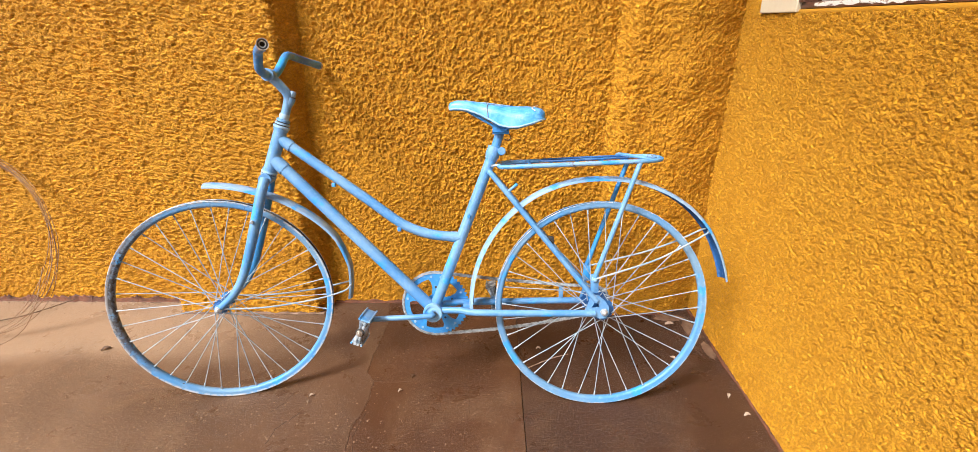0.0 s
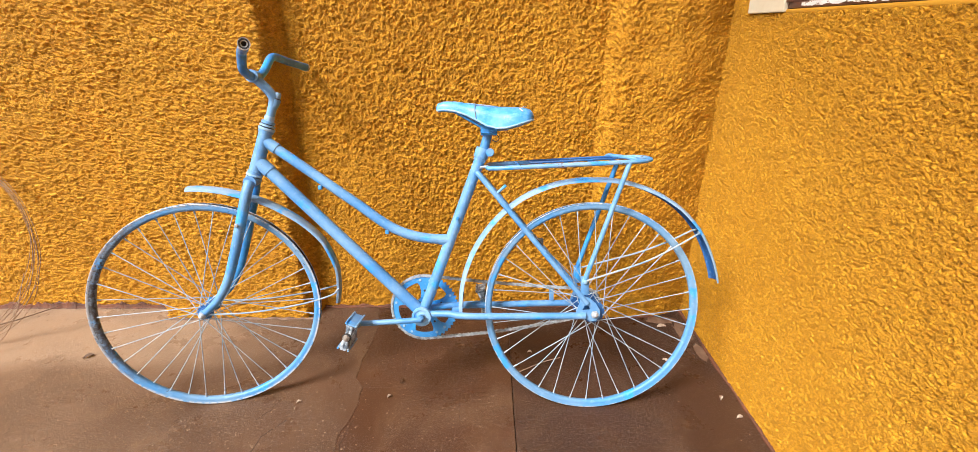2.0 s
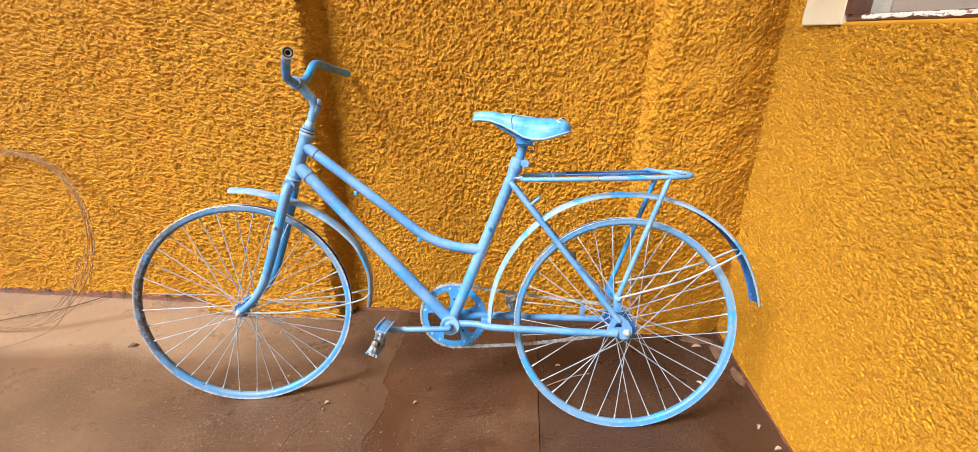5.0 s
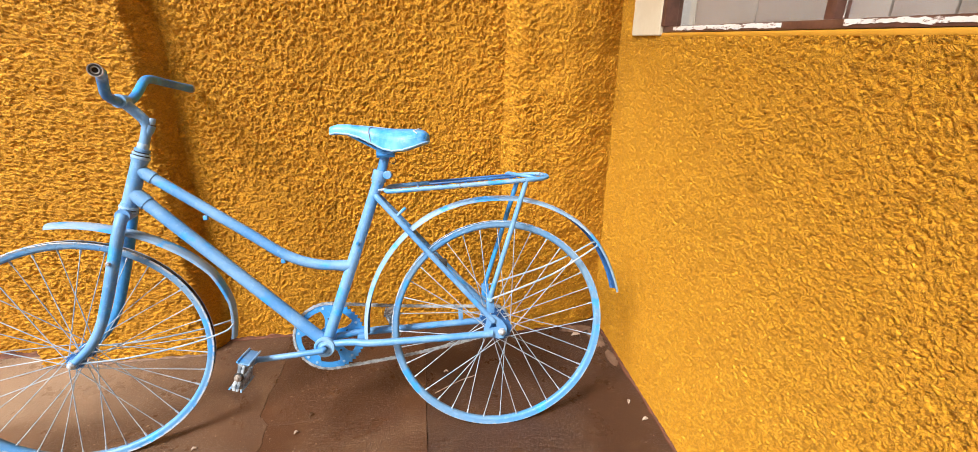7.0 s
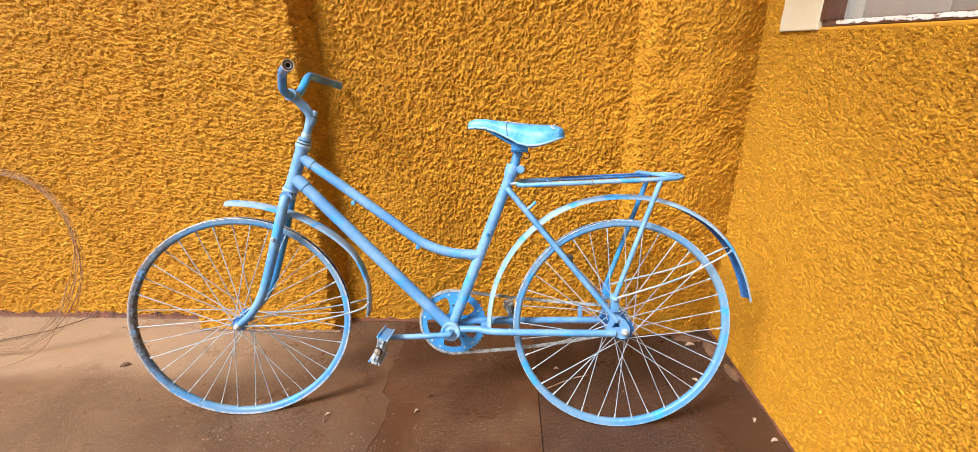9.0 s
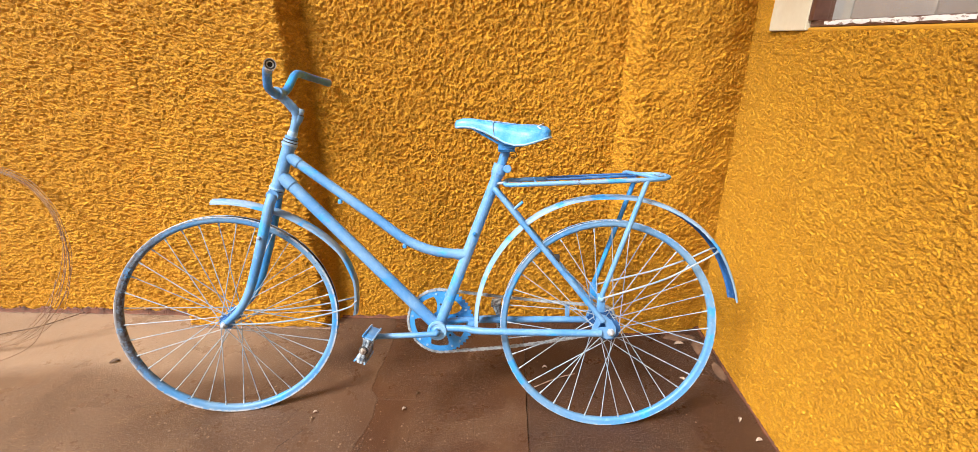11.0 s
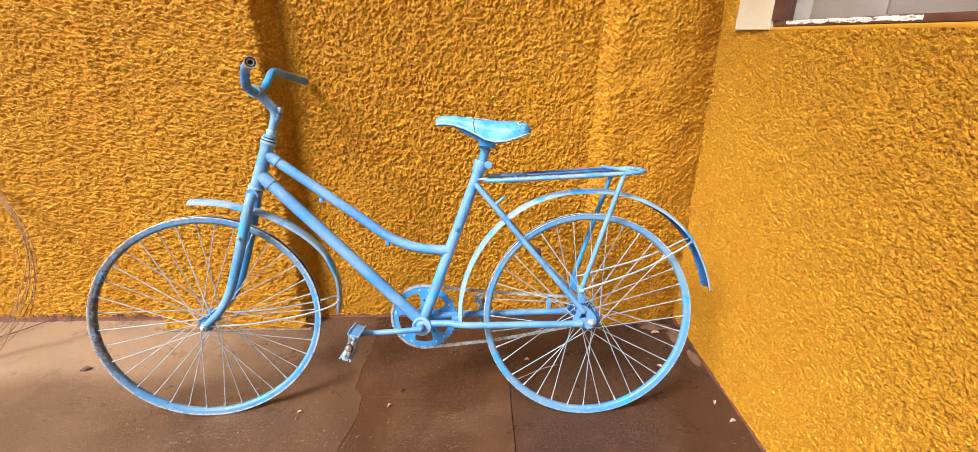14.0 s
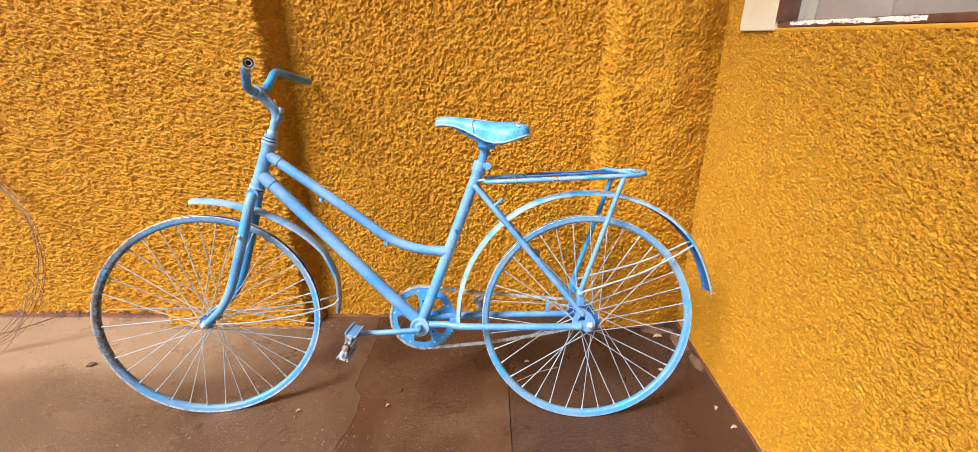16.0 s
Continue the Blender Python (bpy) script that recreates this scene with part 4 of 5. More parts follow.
for side in (1, -1):
    stay = [at(0.022, 0.098, 0.066 * side), at(-0.06, 0.122, 0.060 * side), at(-0.15, 0.150, 0.048 * side), at(-0.23, 0.186, 0.032 * side), at(-0.287, 0.217, 0.024 * side), at(-0.300, 0.224, 0.014 * side)]
    part("guard_stay", tube(bmesh.new(), smooth_line(stay, 4), 0.0026, 8), SPOKE, rear_guard)
part("guard_bolt", drum(bmesh.new(), 0.005, -0.006, 0.006, 8, "X", at(-0.302, 0.218, 0.006)), STEEL, rear_guard)
part("guard_bracket", box(bmesh.new(), at(0.366, -0.012, -0.012), at(0.392, 0.002, 0.012), 0.002), BLUE, rear_guard)

HUB_F = at(1.088, 0.004)
bm = guard(bmesh.new(), HUB_F, 88.0, 181.0, lambda a: between(a, (84, 0.352), (110, 0.352), (130, 0.364), (150, 0.381), (165, 0.379), (181, 0.361)), 0.050)
front_guard = steered("front_mudguard", bm, BLUE_GUARD, None, "dusty pale blue front mudguard with a straight tip")
front_guard.data.materials.append(BLUE_SHADED)
for side in (1, -1):
    stay = [HUB_F + Vector((-0.004, 0.052 * side, 0)), HUB_F + Vector((-0.12, 0.050 * side, -0.004)), HUB_F + Vector((-0.25, 0.046 * side, 0.008)), HUB_F + Vector((-0.335, 0.040 * side, 0.026)), HUB_F + Vector((-0.357, 0.028 * side, 0.038)), HUB_F + Vector((-0.366, 0.0, 0.046))]
    steered("guard_stay", tube(bmesh.new(), smooth_line(stay, 4), 0.0025, 8), SPOKE, front_guard)

# fork with raked blades, crown and headset
for side in (1, -1):
    blade = [at(0.936, 0.366, 0.026 * side), at(0.943, 0.340, 0.040 * side), at(0.966, 0.255, 0.046 * side), at(0.992, 0.165, 0.048 * side), at(1.016, 0.095, 0.050 * side), at(1.046, 0.044, 0.051 * side), at(1.083, 0.008, 0.052 * side)]
    line = smooth_line(blade, 5)
    radii = [between(k / (len(line) - 1), (0, 0.0135), (0.35, 0.0138), (0.8, 0.0112), (1.0, 0.0094)) for k in range(len(line))]
    steered("fork_blade", tube(bmesh.new(), line, radii, 14), BLUE if side > 0 else BLUE_DEEP)
    bm = drum(bmesh.new(), 0.0125, 0.046, 0.0565, 16, at=(0, 0, 0))
    if side < 0:
        turn_points(bm, Matrix.Diagonal((1, -1, 1, 1)))
    turn_points(bm, Matrix.Translation(HUB_F))
    steered("fork_end", bm, BLUE)
bm = tube(bmesh.new(), [at(0.936, 0.366, -0.032), at(0.936, 0.366, 0.032)], 0.0165, 14, up=Vector((0, 0, 1)))
steered("fork_crown", bm, BLUE)
# thin black rings put the shade of the gaps between parts into colour
for name, at_end, way, rings in (
        ("lower_headset", HEAD_LOW, head_way, ((0.004, 0.0215, 0.0035, BLUE_PALE), (0.0092, 0.0175, 0.0012, RUBBER), (0.0130, 0.0205, 0.0022, BLUE_PALE), (0.0180, 0.0180, 0.0024, BLUE))),
        ("upper_headset", HEAD_TOP, -head_way, ((0.004, 0.0215, 0.0035, BLUE_PALE), (0.0090, 0.0170, 0.0012, RUBBER), (0.0130, 0.0200, 0.0024, BLUE_PALE), (0.0170, 0.0160, 0.0010, RUBBER), (0.0220, 0.0175, 0.0036, BLUE), (0.0330, 0.0132, 0.0075, BLUE_PALE)))):
    first = None
    for k, r, h, mat in rings:
        bm = tube(bmesh.new(), [at_end + way * (k - h), at_end + way * (k - h * 0.7), at_end + way * (k + h * 0.7), at_end + way * (k + h)], [r * 0.95, r, r, r * 0.95], 22)
        ob = steered(name if first is None else "ring", bm, mat, first)
        first = first or ob
bm = drum(bmesh.new(), 0.005, 0.0, 0.012, 10, at=at(0.972, 0.255, 0.055))
steered("fork_eyelet", bm, STEEL)

# stem and handlebar
quill = HEAD_TOP - head_way * 0.02
CLAMP = at(0.905, 0.641)
bm = tube(bmesh.new(), smooth_line([quill, HEAD_TOP - head_way * 0.055, at(0.862, 0.588), at(0.878, 0.613), CLAMP + Vector((-0.004, 0, -0.004))], 6), [0.0115] * 12 + [0.0125] * 13, 14)
stem = steered("stem", bm, BLUE)
back = Vector((-0.006, 0, 0))
bm = tube(bmesh.new(), [HEAD_TOP - head_way * 0.060 + back * 0.2, HEAD_TOP - head_way * 0.074 + back * 0.8, HEAD_TOP - head_way * 0.086 + back], [0.0100, 0.0112, 0.0108], 16)
steered("bolt_boss", bm, BLUE, stem)
bm = tube(bmesh.new(), [HEAD_TOP - head_way * 0.086 + back, HEAD_TOP - head_way * 0.0885 + back], 0.0098, 16)
steered("washer", bm, RIM_BED, stem, "dark rusty washer under the bolt")
bm = tube(bmesh.new(), [HEAD_TOP - head_way * 0.0885 + back, HEAD_TOP - head_way * 0.101 + back, HEAD_TOP - head_way * 0.104 + back], [0.0080, 0.0080, 0.0062], 12)
steered("stem_bolt", bm, BLUE_GUARD, stem, "pale dusty stem bolt")
bm = tube(bmesh.new(), [CLAMP + Vector((0, -0.020, 0)), CLAMP + Vector((0, 0.020, 0))], 0.0165, 16, up=Vector((0, 0, 1)))
steered("bar_clamp", bm, BLUE, stem)
near_bar = [(0.905, 0.000, 0.641), (0.908, 0.040, 0.643), (0.910, 0.068, 0.653), (0.905, 0.088, 0.672), (0.897, 0.112, 0.688), (0.884, 0.150, 0.691), (0.866, 0.205, 0.689), (0.852, 0.255, 0.687), (0.838, 0.305, 0.684)]
far_bar = [(0.903, 0.040, 0.643), (0.897, 0.066, 0.655), (0.890, 0.088, 0.675), (0.884, 0.112, 0.697), (0.878, 0.145, 0.705), (0.862, 0.195, 0.701), (0.842, 0.245, 0.696), (0.820, 0.298, 0.691)]
line = [at(u, v, -w) for u, w, v in far_bar[::-1]] + [at(u, v, w) for u, w, v in near_bar]
bar = steered("handlebar", tube(bmesh.new(), smooth_line(line, 4), 0.0112, 14, caps=False, up=Vector((0, 0, 1))), BLUE_BAR, None, "blue painted steel handlebar with bare open ends")
for side in (1, -1):
    e, d = (line[-1], (line[-1] - line[-2]).normalized()) if side > 0 else (line[0], (line[0] - line[1]).normalized())
    z_up = Vector((0, 0, 1))
    bm = tube(bmesh.new(), [e - d * 0.030, e + d * 0.002], 0.0119, 18, caps=False, up=z_up)
    steered("bar_end", bm, STEEL if side > 0 else BLUE_BAR, bar, "bare worn tube end" if side > 0 else "")
    bm = tube(bmesh.new(), [e - d * 0.004, e + d * 0.0035], 0.0124, 18, caps=False, up=z_up)
    tube(bm, [e + d * 0.0034, e + d * 0.0036], [0.0106, 0.0124], 18, caps=False, up=z_up)
    steered("end_ring", bm, BARE_LIP, bar, "bare pale worn tube lip")
    bm = tube(bmesh.new(), [e + d * 0.0030, e + d * 0.0033], [0.0074, 0.0107], 18, caps=False, up=z_up)
    tube(bm, [e - d * 0.010, e + d * 0.0031], 0.0075, 18, caps=False, up=z_up)
    steered("liner", bm, RUBBER, bar, "black ring in the tube end")
    bm = tube(bmesh.new(), [e + d * 0.0004, e + d * 0.0005], [0.0050, 0.0075], 18, caps=False, up=z_up)
    steered("inner_ring", bm, STEEL, bar)
    # black stopper puts the shade inside the open tube into colour
    bm = tube(bmesh.new(), [e - d * 0.014, e - d * 0.006], 0.0079, 16, up=z_up)
    steered("plug", bm, RUBBER, bar)


# wheels: bare rims, hubs, crossed spokes
def rim_mesh(name, material):
    half = [(R, 0.0106), (R - 0.0015, 0.0116), (R - 0.0035, 0.0110), (R - 0.0085, 0.0096), (R - 0.0115, 0.0102), (R - 0.0155, 0.0086), (R - 0.0185, 0.0060), (R - 0.0195, 0.002)]
    deep = [(R - 0.0115, 0.004), (R - 0.0085, 0.0078), (R - 0.001, 0.0090)]
    prof = half + [(r, -y) for r, y in half[::-1]] + [(r, -y) for r, y in deep[::-1]] + deep
    return finish(name, turned(bmesh.new(), prof, 120, closed=True), material)


def hub_mesh(bm, flange, spread):
    prof = [(0.0001, -0.048), (0.0075, -0.048), (0.008, -0.042), (0.013, -0.040), (0.015, -spread - 0.002), (flange, -spread - 0.0015), (flange, -spread + 0.0015), (0.016, -spread + 0.003),
            (0.0135, 0), (0.016, spread - 0.003), (flange, spread - 0.0015), (flange, spread + 0.0015), (0.015, spread + 0.002), (0.013, 0.040), (0.008, 0.042), (0.0075, 0.048), (0.0001, 0.048)]
    return turned(bm, prof, 28)


def spoke_mesh(flange, spread, lead, side, cross):
    """One spoke from a flange hole to the rim, at angle 0 on the rim; lead is +1 or -1 for the way it leans."""
    a = lead * cross
    start = Vector((flange * 0.90 * math.cos(a), side * (spread + 0.002 * lead), flange * 0.90 * math.sin(a)))
    end = Vector((R - 0.0185, side * 0.002, 0))
    bm = tube(bmesh.new(), [start, end], 0.00125, 6)
    tube(bm, [end + (start - end).normalized() * 0.012, end], 0.0024, 6)
    return finish("spoke", bm, SPOKE)


def wheel(name, m, material, label, flange, spread, cross, turn, swap, pair):
    """swap and pair: which flange the first spoke leaves, and where the pairs that lean one way begin."""
    w = part(name, rim_mesh(name, material), None, bicycle, label, m)
    bed = [(R - 0.0012, 0.0088), (R - 0.0087, 0.0076), (R - 0.0113, 0.0039), (R - 0.0113, -0.0039), (R - 0.0087, -0.0076), (R - 0.0012, -0.0088)]
    part("rim_bed", turned(bmesh.new(), bed, 120), RIM_BED, w, "dark rusty bed inside the rim")
    part("hub", hub_mesh(bmesh.new(), flange, spread), BLUE_SHADED, w)
    meshes = [spoke_mesh(flange, spread, lead, side, cross) for side in (1, -1) for lead in (1, -1)]
    for k in range(36):
        part("spoke", meshes[((k + swap) % 2) * 2 + ((k + pair) // 2) % 2], None, w, "", Matrix.Rotation(2 * math.pi * (k + turn) / 36, 4, "Y"))
    for side in (1, -1):
        bm = bmesh.new()
        drum(bm, 0.0038, 0.044, 0.071, 12)
        turned(bm, [(0.0001, 0.066), (0.0058, 0.066), (0.0086, 0.0645), (0.0086, 0.0575), (0.011, 0.0572), (0.011, 0.0558), (0.0001, 0.0558)], 6)
        if side < 0:
            turn_points(bm, Matrix.Diagonal((1, -1, 1, 1)))
        part("axle_nut", bm, STEEL, w, "bare steel axle nut")
    return w


wheel("rear_wheel", Matrix.Translation(at(-0.005, -0.001)), BLUE_RIM, "bare blue rear rim with crossed spokes and no tyre", 0.033, 0.030, radians(62), 0.92, 1, 3)
wheel("front_wheel", STEER @ Matrix.Translation(HUB_F), BLUE_RIM_WORN, "bare blue front rim, dark and flaking along one stretch", 0.021, 0.032, radians(62), 0.12, 0, 1)

# drive: chainring, cranks, pedals, sprocket, chain
RING = at(0.478, -0.014, -0.045)
RR = 0.097
bm = bmesh.new()
teeth, arms = 48, 5
outer, inner = [], []
for k in range(teeth * 4):
    a = 2 * math.pi * k / (teeth * 4)
    r = RR + (0.0028 if k % 4 in (1, 2) else -0.0022)
    outer.append(Vector((r * math.cos(a), 0, r * math.sin(a))))
    inner.append(Vector((RR * 0.80 * math.cos(a), 0, RR * 0.80 * math.sin(a))))
o, i = [bm.verts.new(RING + p) for p in outer], [bm.verts.new(RING + p) for p in inner]
for k in range(len(o)):
    bm.faces.new((o[k], o[(k + 1) % len(o)], i[(k + 1) % len(o)], i[k]))
hubring = []
for k in range(40):
    a = 2 * math.pi * k / 40
    hubring.append((Vector((0.030 * math.cos(a), 0, 0.030 * math.sin(a))), Vector((0.014 * math.cos(a), 0, 0.014 * math.sin(a)))))
ho, hi = [bm.verts.new(RING + p) for p, _ in hubring], [bm.verts.new(RING + q) for _, q in hubring]
for k in range(40):
    bm.faces.new((ho[k], ho[(k + 1) % 40], hi[(k + 1) % 40], hi[k]))
for k in range(arms):
    a = 2 * math.pi * k / arms + 0.35
    d, s = Vector((math.cos(a), 0, math.sin(a))), Vector((-math.sin(a), 0, math.cos(a)))
    pts = [d * 0.027 - s * 0.012, d * 0.050 - s * 0.0105, d * 0.066 - s * 0.015, d * 0.080 - s * 0.027, d * 0.080 + s * 0.027, d * 0.066 + s * 0.015, d * 0.050 + s * 0.0105, d * 0.027 + s * 0.012]
    bm.faces.new([bm.verts.new(RING + p + Vector((0, 0.0004, 0))) for p in pts])
r = bmesh.ops.extrude_face_region(bm, geom=bm.faces[:])
bmesh.ops.translate(bm, vec=(0, 0.003, 0), verts=[v for v in r["geom"] if isinstance(v, bmesh.types.BMVert)])
chainring = part("chainring", bm, BLUE_DEEP, bicycle, "blue painted five-arm chainring", smooth=False)
for k in range(arms):
    a = 2 * math.pi * k / arms + 0.35
    for da in (-0.17, 0.17):
        p = RING + Vector((0.0845 * math.cos(a + da), 0.003, 0.0845 * math.sin(a + da)))
        part("ring_bolt", drum(bmesh.new(), 0.0040, 0.0, 0.0022, 12, at=p, bevel=0.0006), BLUE_GUARD, chainring)
    # dark disc on each arm puts the shade of a hole into colour
    p = RING + Vector((0.052 * math.cos(a), 0.0034, 0.052 * math.sin(a)))
    part("arm_hole", drum(bmesh.new(), 0.0036, 0.0, 0.0006, 12, at=p, bevel=0.0002), RIM_BED, chainring, "small dark disc for the shade of a hole in the arm")
for side in (1, -1):
    way = 1 if side > 0 else -1
    a, b = at(0.476, -0.014, 0.040 * side), at(0.476 + 0.172 * way, -0.021 if side > 0 else -0.010, 0.066 * side)
    line = smooth_line([a, a + Vector((0, 0.016 * side, 0)), a + Vector((0.022 * way, 0.022 * side, -0.001)), b - Vector((0.03 * way, 0, 0)), b], 5)
    bm = tube(bmesh.new(), line, [0.0095] * 8 + [0.0078] * 13, 12)
    drum(bm, 0.0115, -0.009, 0.009, 18, at=b)
    crank = part("crank", bm, BLUE, bicycle)
    # pedal: two cage plates, two blocks, a spindle with its end nut
    tilt = Matrix.Translation(b) @ Matrix.Rotation(radians(-20 if side > 0 else 14), 4, "Y")
    bm = tube(bmesh.new(), [Vector((0, 0.006 * side, 0)), Vector((0, 0.098 * side, 0))], 0.0062, 12, up=Vector((0, 0, 1)))
    pedal = part("pedal", turn_points(bm, tilt), PEDAL, bicycle, "scuffed blue-grey block pedal")
    y0, y1 = sorted((0.020 * side, 0.094 * side))
    for s in (1, -1):
        bm = box(bmesh.new(), (-0.0125, y0, 0.010 if s > 0 else -0.030), (0.0125, y1, 0.030 if s > 0 else -0.010), 0.003)
        for v in bm.verts:
            if abs(v.co.z) < 0.02:
                v.co.x *= 0.70
        part("block", turn_points(bm, tilt), PEDAL, pedal)
        bm = box(bmesh.new(), (-0.0135, y0 - 0.001, 0.0305 if s > 0 else -0.0345), (0.0135, y1 + 0.001, 0.0345 if s > 0 else -0.0305), 0.001)
        # far pedal's plates and lips are darker: its shade is put into colour
        tread = part("tread_plate", turn_points(bm, tilt), (BLUE if s > 0 else PEDAL) if side > 0 else PEDAL, pedal)
        for x in (-0.0135, 0.0135):      # raised lips along the plate
            lip = tube(bmesh.new(), [Vector((x, y0 - 0.004, 0.0350 * s)), Vector((x * 1.05, (y0 + y1) / 2, 0.0362 * s)), Vector((x, y1 + 0.004, 0.0350 * s))], 0.0024, 8, up=Vector((0, 0, 1)))
            part("lip", turn_points(lip, tilt), BLUE_PALE if side > 0 else PEDAL, tread)
    for y in (0.014, 0.0945):
        for s in (1, -1):
            bm = box(bmesh.new(), (0.004 * s - 0.0035, min(y * side, (y + 0.003) * side), -0.038), (0.004 * s + 0.0035, max(y * side, (y + 0.003) * side), 0.030), 0.001)
            part("cage_plate", turn_points(bm, tilt), PEDAL, pedal)
    bm = drum(bmesh.new(), 0.0118, 0.0975, 0.1005, 18, at=(0, 0, 0))
    if side < 0:
        turn_points(bm, Matrix.Diagonal((1, -1, 1, 1)))
    part("dust_cap", turn_points(bm, tilt), RUBBER, pedal)
    bm = drum(bmesh.new(), 0.0088, 0.1006, 0.107, 14, at=(0, 0, 0))
    drum(bm, 0.0048, 0.107, 0.111, 10)
    if side < 0:
        turn_points(bm, Matrix.Diagonal((1, -1, 1, 1)))
    part("end_nut", turn_points(bm, tilt), BRASS, pedal, "worn steel end nut")
COG = at(0.0, 0.0, -0.045)
RC = 0.041
bm = bmesh.new()
prof = []
for k in range(72):
    a = 2 * math.pi * k / 72
    r = RC + (0.0025 if k % 4 in (1, 2) else -0.002)
    prof.append(COG + Vector((r * math.cos(a), -0.0015, r * math.sin(a))))
f = bm.faces.new([bm.verts.new(p) for p in prof])
r = bmesh.ops.extrude_face_region(bm, geom=[f])
bmesh.ops.translate(bm, vec=(0, 0.003, 0), verts=[v for v in r["geom"] if isinstance(v, bmesh.types.BMVert)])
part("sprocket", bm, BLUE_SHADED, bicycle, smooth=False)


def chain_loop():
    """The line of the chain round both toothed wheels."""
    d = (COG - RING).length
    tilt = math.asin((RR - RC) / d)
    axis = math.atan2((RING - COG).z, (RING - COG).x)
    top, low = axis + math.pi / 2 + tilt, axis - math.pi / 2 - tilt
    pts = []
    for k in range(25):
        a = low + (top - low) * k / 24
        pts.append(RING + Vector((RR * math.cos(a), 0, RR * math.sin(a))))
    a0, a1 = top, low + 2 * math.pi
    p = COG + Vector((RC * math.cos(a0), 0, RC * math.sin(a0)))
    q = pts[-1]
    pts += [q + (p - q) * k / 12 - Vector((0, 0, 0.004 * math.sin(math.pi * k / 12))) for k in range(1, 12)]
    for k in range(13):
        a = a0 + (a1 - a0) * k / 12
        pts.append(COG + Vector((RC * math.cos(a), 0, RC * math.sin(a))))
    p, q = pts[-1], pts[0]
    pts += [p + (q - p) * k / 12 - Vector((0, 0, 0.010 * math.sin(math.pi * k / 12))) for k in range(1, 12)]
    return pts


loop = chain_loop()
loop.append(loop[0])
cum = [0.0]
for a, b in zip(loop, loop[1:]):
    cum.append(cum[-1] + (b - a).length)
links = round(cum[-1] / 0.0127)
links -= links % 2
pins = []
for k in range(links):
    s = cum[-1] * k / links
    pins.append(Vector([float(np.interp(s, cum, [p[j] for p in loop])) for j in range(3)]))
bm = bmesh.new()
for k, (a, b) in enumerate(zip(pins, pins[1:] + pins[:1])):
    d = (b - a).normalized()
    n = Vector((-d.z, 0, d.x))
    off = 0.0042 if k % 2 else 0.0027
    for s in (1, -1):
        ring = []
        for y in (off * s - 0.0006, off * s + 0.0006):
            ring.append([bm.verts.new(a + d * x + n * z + Vector((0, y, 0))) for x, z in ((-0.0042, 0), (-0.002, 0.0042), (0.0063, 0.0031), (0.0147, 0.0042), (0.0169, 0), (0.0147, -0.0042), (0.0063, -0.0031), (-0.002, -0.0042))])
        bm.faces.new(ring[0]), bm.faces.new(ring[1])
        for j in range(8):
            bm.faces.new((ring[0][j], ring[0][(j + 1) % 8], ring[1][(j + 1) % 8], ring[1][j]))
    tube(bm, [a - Vector((0, 0.0055, 0)), a + Vector((0, 0.0055, 0))], 0.0038, 6, up=Vector((0, 0, 1)))
part("chain", bm, CHAIN, bicycle, "pale grey-blue overpainted roller chain", smooth=False)

# ---- coil of wire leaning on the wall ----
coil = thing("wire_coil", pose(-2.69, -0.275, 0.0), "loose coil of thin rusty wire leaning on the wall", "wire coil")
rnd = random.Random(21)
tip = math.atan2(0.255, 0.63)
for k in range(7):
    r = 0.335 + rnd.uniform(-0.006, 0.006)
    drop = rnd.uniform(-0.01, 0.075)
    spread = rnd.uniform(-0.03, 0.05)
    pts = []
    for j in range(73):
        a = 2 * math.pi * j / 72
        low = max(0.0, -math.sin(a - 0.35)) ** 1.2
        x, h = (r + 0.012 * low * math.sin(3 * a + k)) * math.cos(a) + spread * low, r * math.sin(a) + r + drop * low * 0.5 + 0.004
        out = 0.02 * low * math.sin(k * 2.1) + (0.004 * (k - 3)) * (0.3 + low)
        p = Vector((x, h * math.sin(tip) + out, h * math.cos(tip)))
        p.z = max(p.z, 0.003)
        p.y = min(p.y, 0.258)
        pts.append(p)
    part("strand", tube(bmesh.new(), pts[:-1], 0.0010, 5, closed=True), WIRE, coil)
loose = [Vector((0.30, 0.10, 0.25)), Vector((0.29, 0.02, 0.12)), Vector((0.22, -0.02, 0.03)), Vector((0.10, -0.10, 0.006)), Vector((-0.05, -0.14, 0.004))]
part("strand", tube(bmesh.new(), smooth_line(loose, 6), 0.0012, 5), WIRE, coil)
twig = [Vector((0.20, 0.26, 0.012)), Vector((0.10, 0.15, 0.010)), Vector((0.0, 0.10, 0.008)), Vector((-0.16, 0.0, 0.006))]
tagged(part("twig", tube(bmesh.new(), smooth_line([coil.location + p for p in twig], 5), [0.0020] * 16, 6), LEAF, None, "thin dry twig lying on the floor by the wall"), "", "twig")


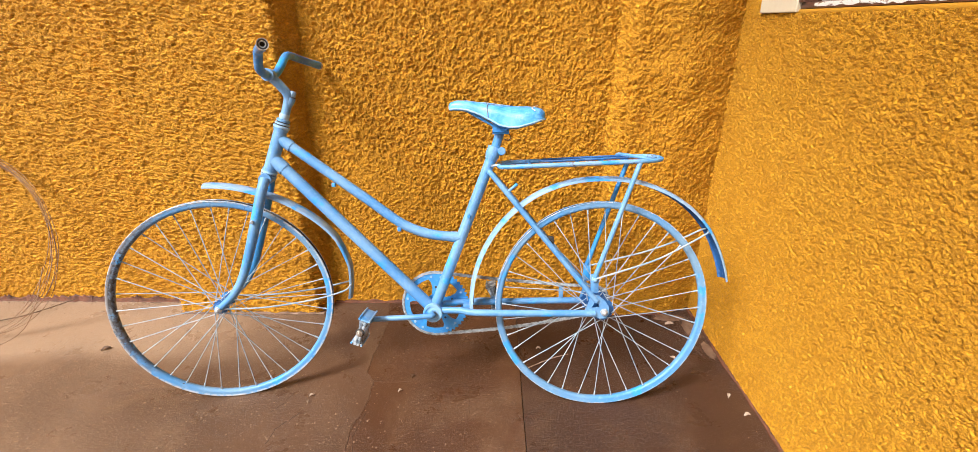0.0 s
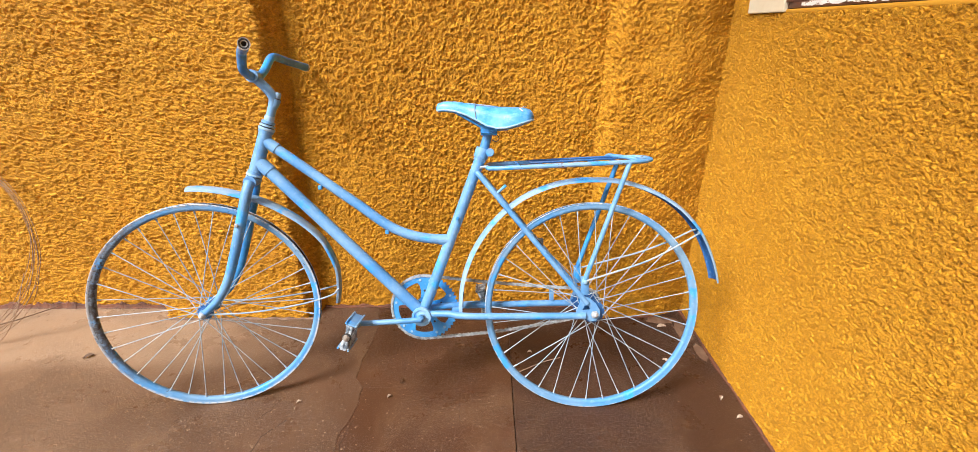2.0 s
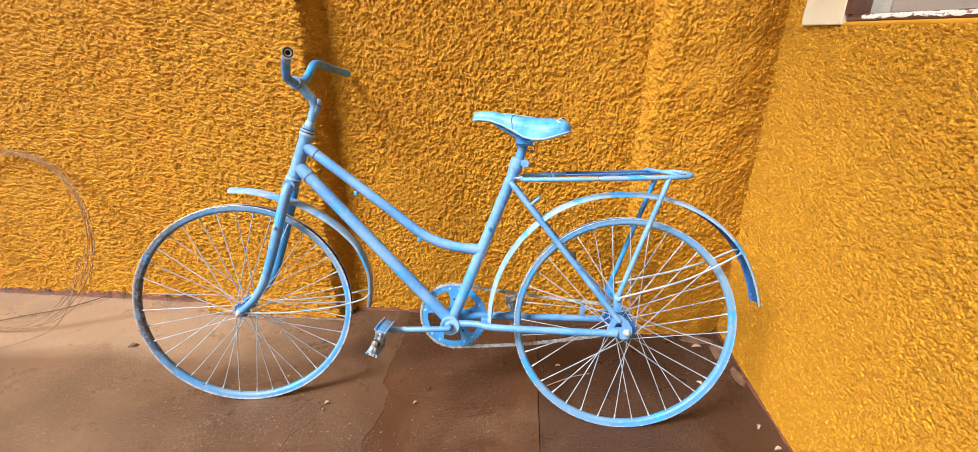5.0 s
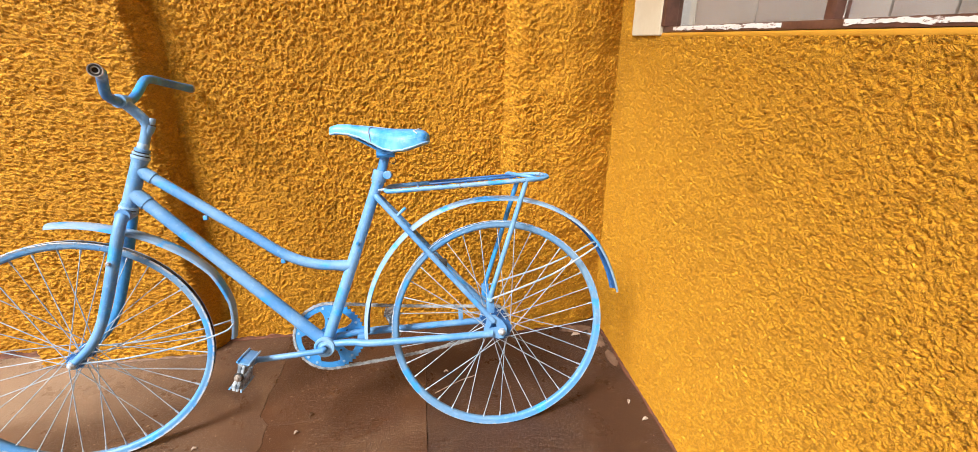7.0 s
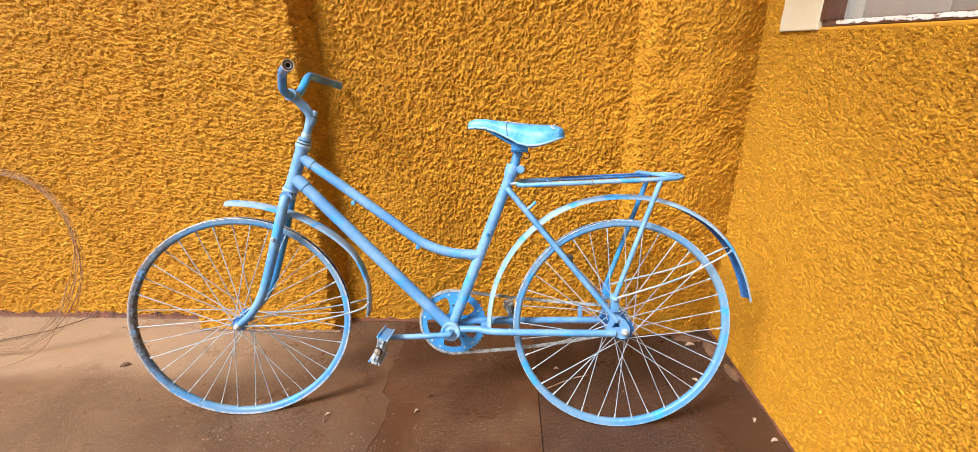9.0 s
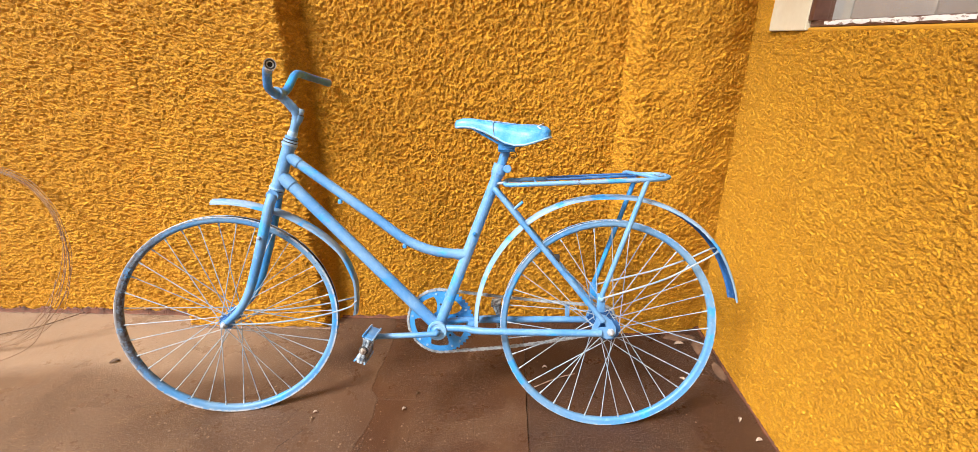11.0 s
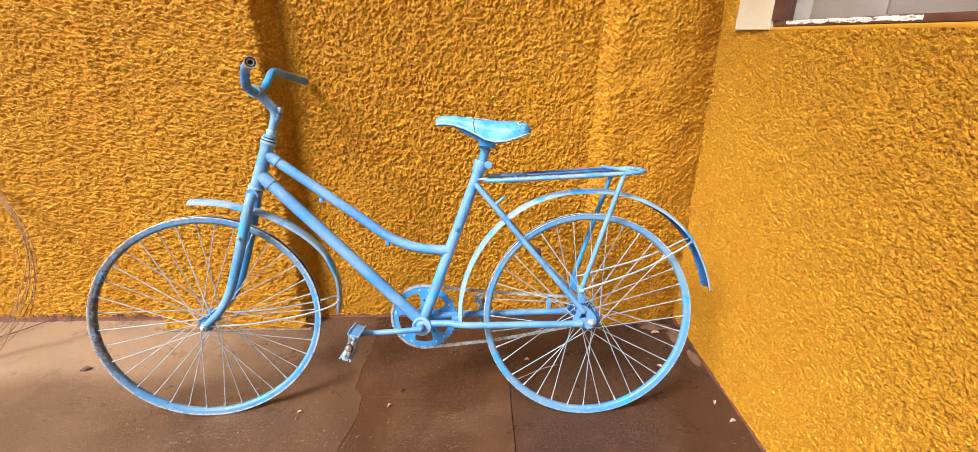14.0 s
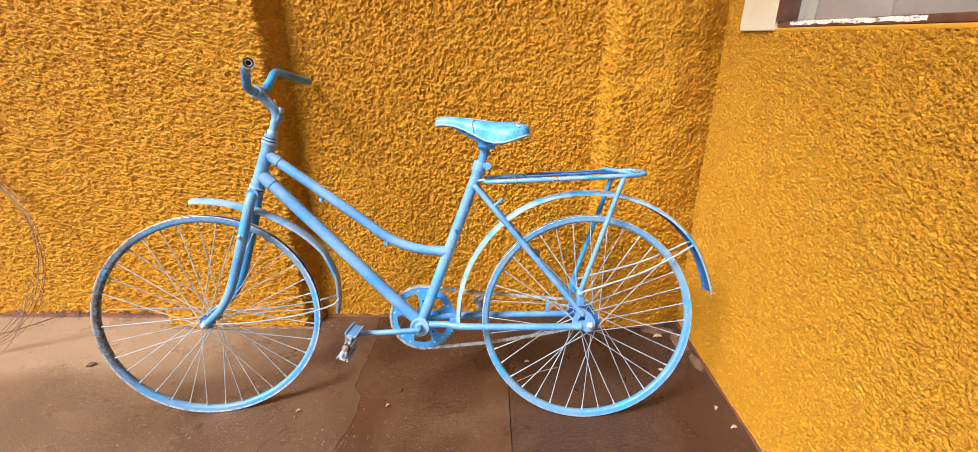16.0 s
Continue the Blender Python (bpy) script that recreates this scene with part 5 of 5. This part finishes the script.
# ---- litter on the floor ----
def leaf(x, y, length, turn, material, label, name="dry_leaf", category="leaf"):
    bm = bmesh.new()
    rows = []
    for k in range(7):
        t = k / 6
        w = 0.28 * length * math.sin(math.pi * min(max(t, 0.03), 0.97)) ** 0.8
        z = 0.004 + 0.005 * math.sin(t * 3.0)
        rows.append([bm.verts.new((length * (t - 0.5), w * s, z + 0.004 * abs(s))) for s in (-1, 0, 1)])
    for a, b in zip(rows, rows[1:]):
        for k in range(2):
            bm.faces.new((a[k], a[k + 1], b[k + 1], b[k]))
    r = bmesh.ops.extrude_face_region(bm, geom=bm.faces[:])
    bmesh.ops.translate(bm, vec=(0, 0, -0.0012), verts=[v for v in r["geom"] if isinstance(v, bmesh.types.BMVert)])
    lowest = min(v.co.z for v in bm.verts)
    bmesh.ops.translate(bm, vec=(0, 0, -lowest), verts=bm.verts)
    ob = part(name, bm, material, None, label, pose(x, y, 0.0005, 0, 0, turn))
    return tagged(ob, "", category)


leaf(-2.132, -0.318, 0.030, 35, LEAF, "small curled dry brown leaf on the floor")
leaf(-1.035, -0.444, 0.016, 60, LEAF, "tiny dry brown leaf on the floor")
for x, y, size, turn in ((-0.040, -0.597, 0.020, 10), (-0.060, -0.520, 0.018, 70), (-0.168, -0.348, 0.022, 130), (-1.330, -0.534, 0.014, 20), (-0.115, -0.150, 0.034, 5), (-0.62, -0.30, 0.016, 0), (-1.063, -0.511, 0.014, 40), (-1.333, -0.560, 0.012, 100)):
    leaf(x, y, size, turn, CHIP, "pale flake of fallen paint on the floor", "paint_flake", "flake")
stalk = [Vector((-0.52, -0.33, 0.004)), Vector((-0.58, -0.355, 0.006)), Vector((-0.66, -0.40, 0.004))]
tagged(part("straw", tube(bmesh.new(), smooth_line(stalk, 5), 0.0016, 6), CHIP, None, "thin pale straw on the floor"), "", "straw")
rnd = random.Random(8)
bm = bmesh.new()
for k in range(800):
    if k < 240:
        x, y = rnd.uniform(-2.9, -0.02), -0.03 - 1.0 * rnd.random() ** 1.3
    elif k < 620:
        x, y = rnd.gauss(-1.42, 0.30), rnd.gauss(-0.66, 0.09)
    elif k < 740:
        x, y = rnd.uniform(-2.95, PIER[0]), -0.012 - 0.10 * rnd.random() ** 2      # crumbs along the foot of the wall
    else:
        x, y = rnd.uniform(PIER[0], PIER[1] + 0.03), STEP_OUT - 0.012 - 0.07 * rnd.random() ** 2
    s = rnd.uniform(0.0010, 0.0032) * (0.5 + 0.6 * rnd.random())
    g = bmesh.ops.create_icosphere(bm, subdivisions=1, radius=s)
    for v in g["verts"]:
        v.co = Vector((x + v.co.x * rnd.uniform(0.8, 1.5), y + v.co.y * rnd.uniform(0.8, 1.5), 0.0004 + s * 0.35 + v.co.z * 0.5))
tagged(part("grit", bm, GRIT, None, "scattered grit and crumbs of paint on the cement", smooth=False), "", "grit", "", "stuff")
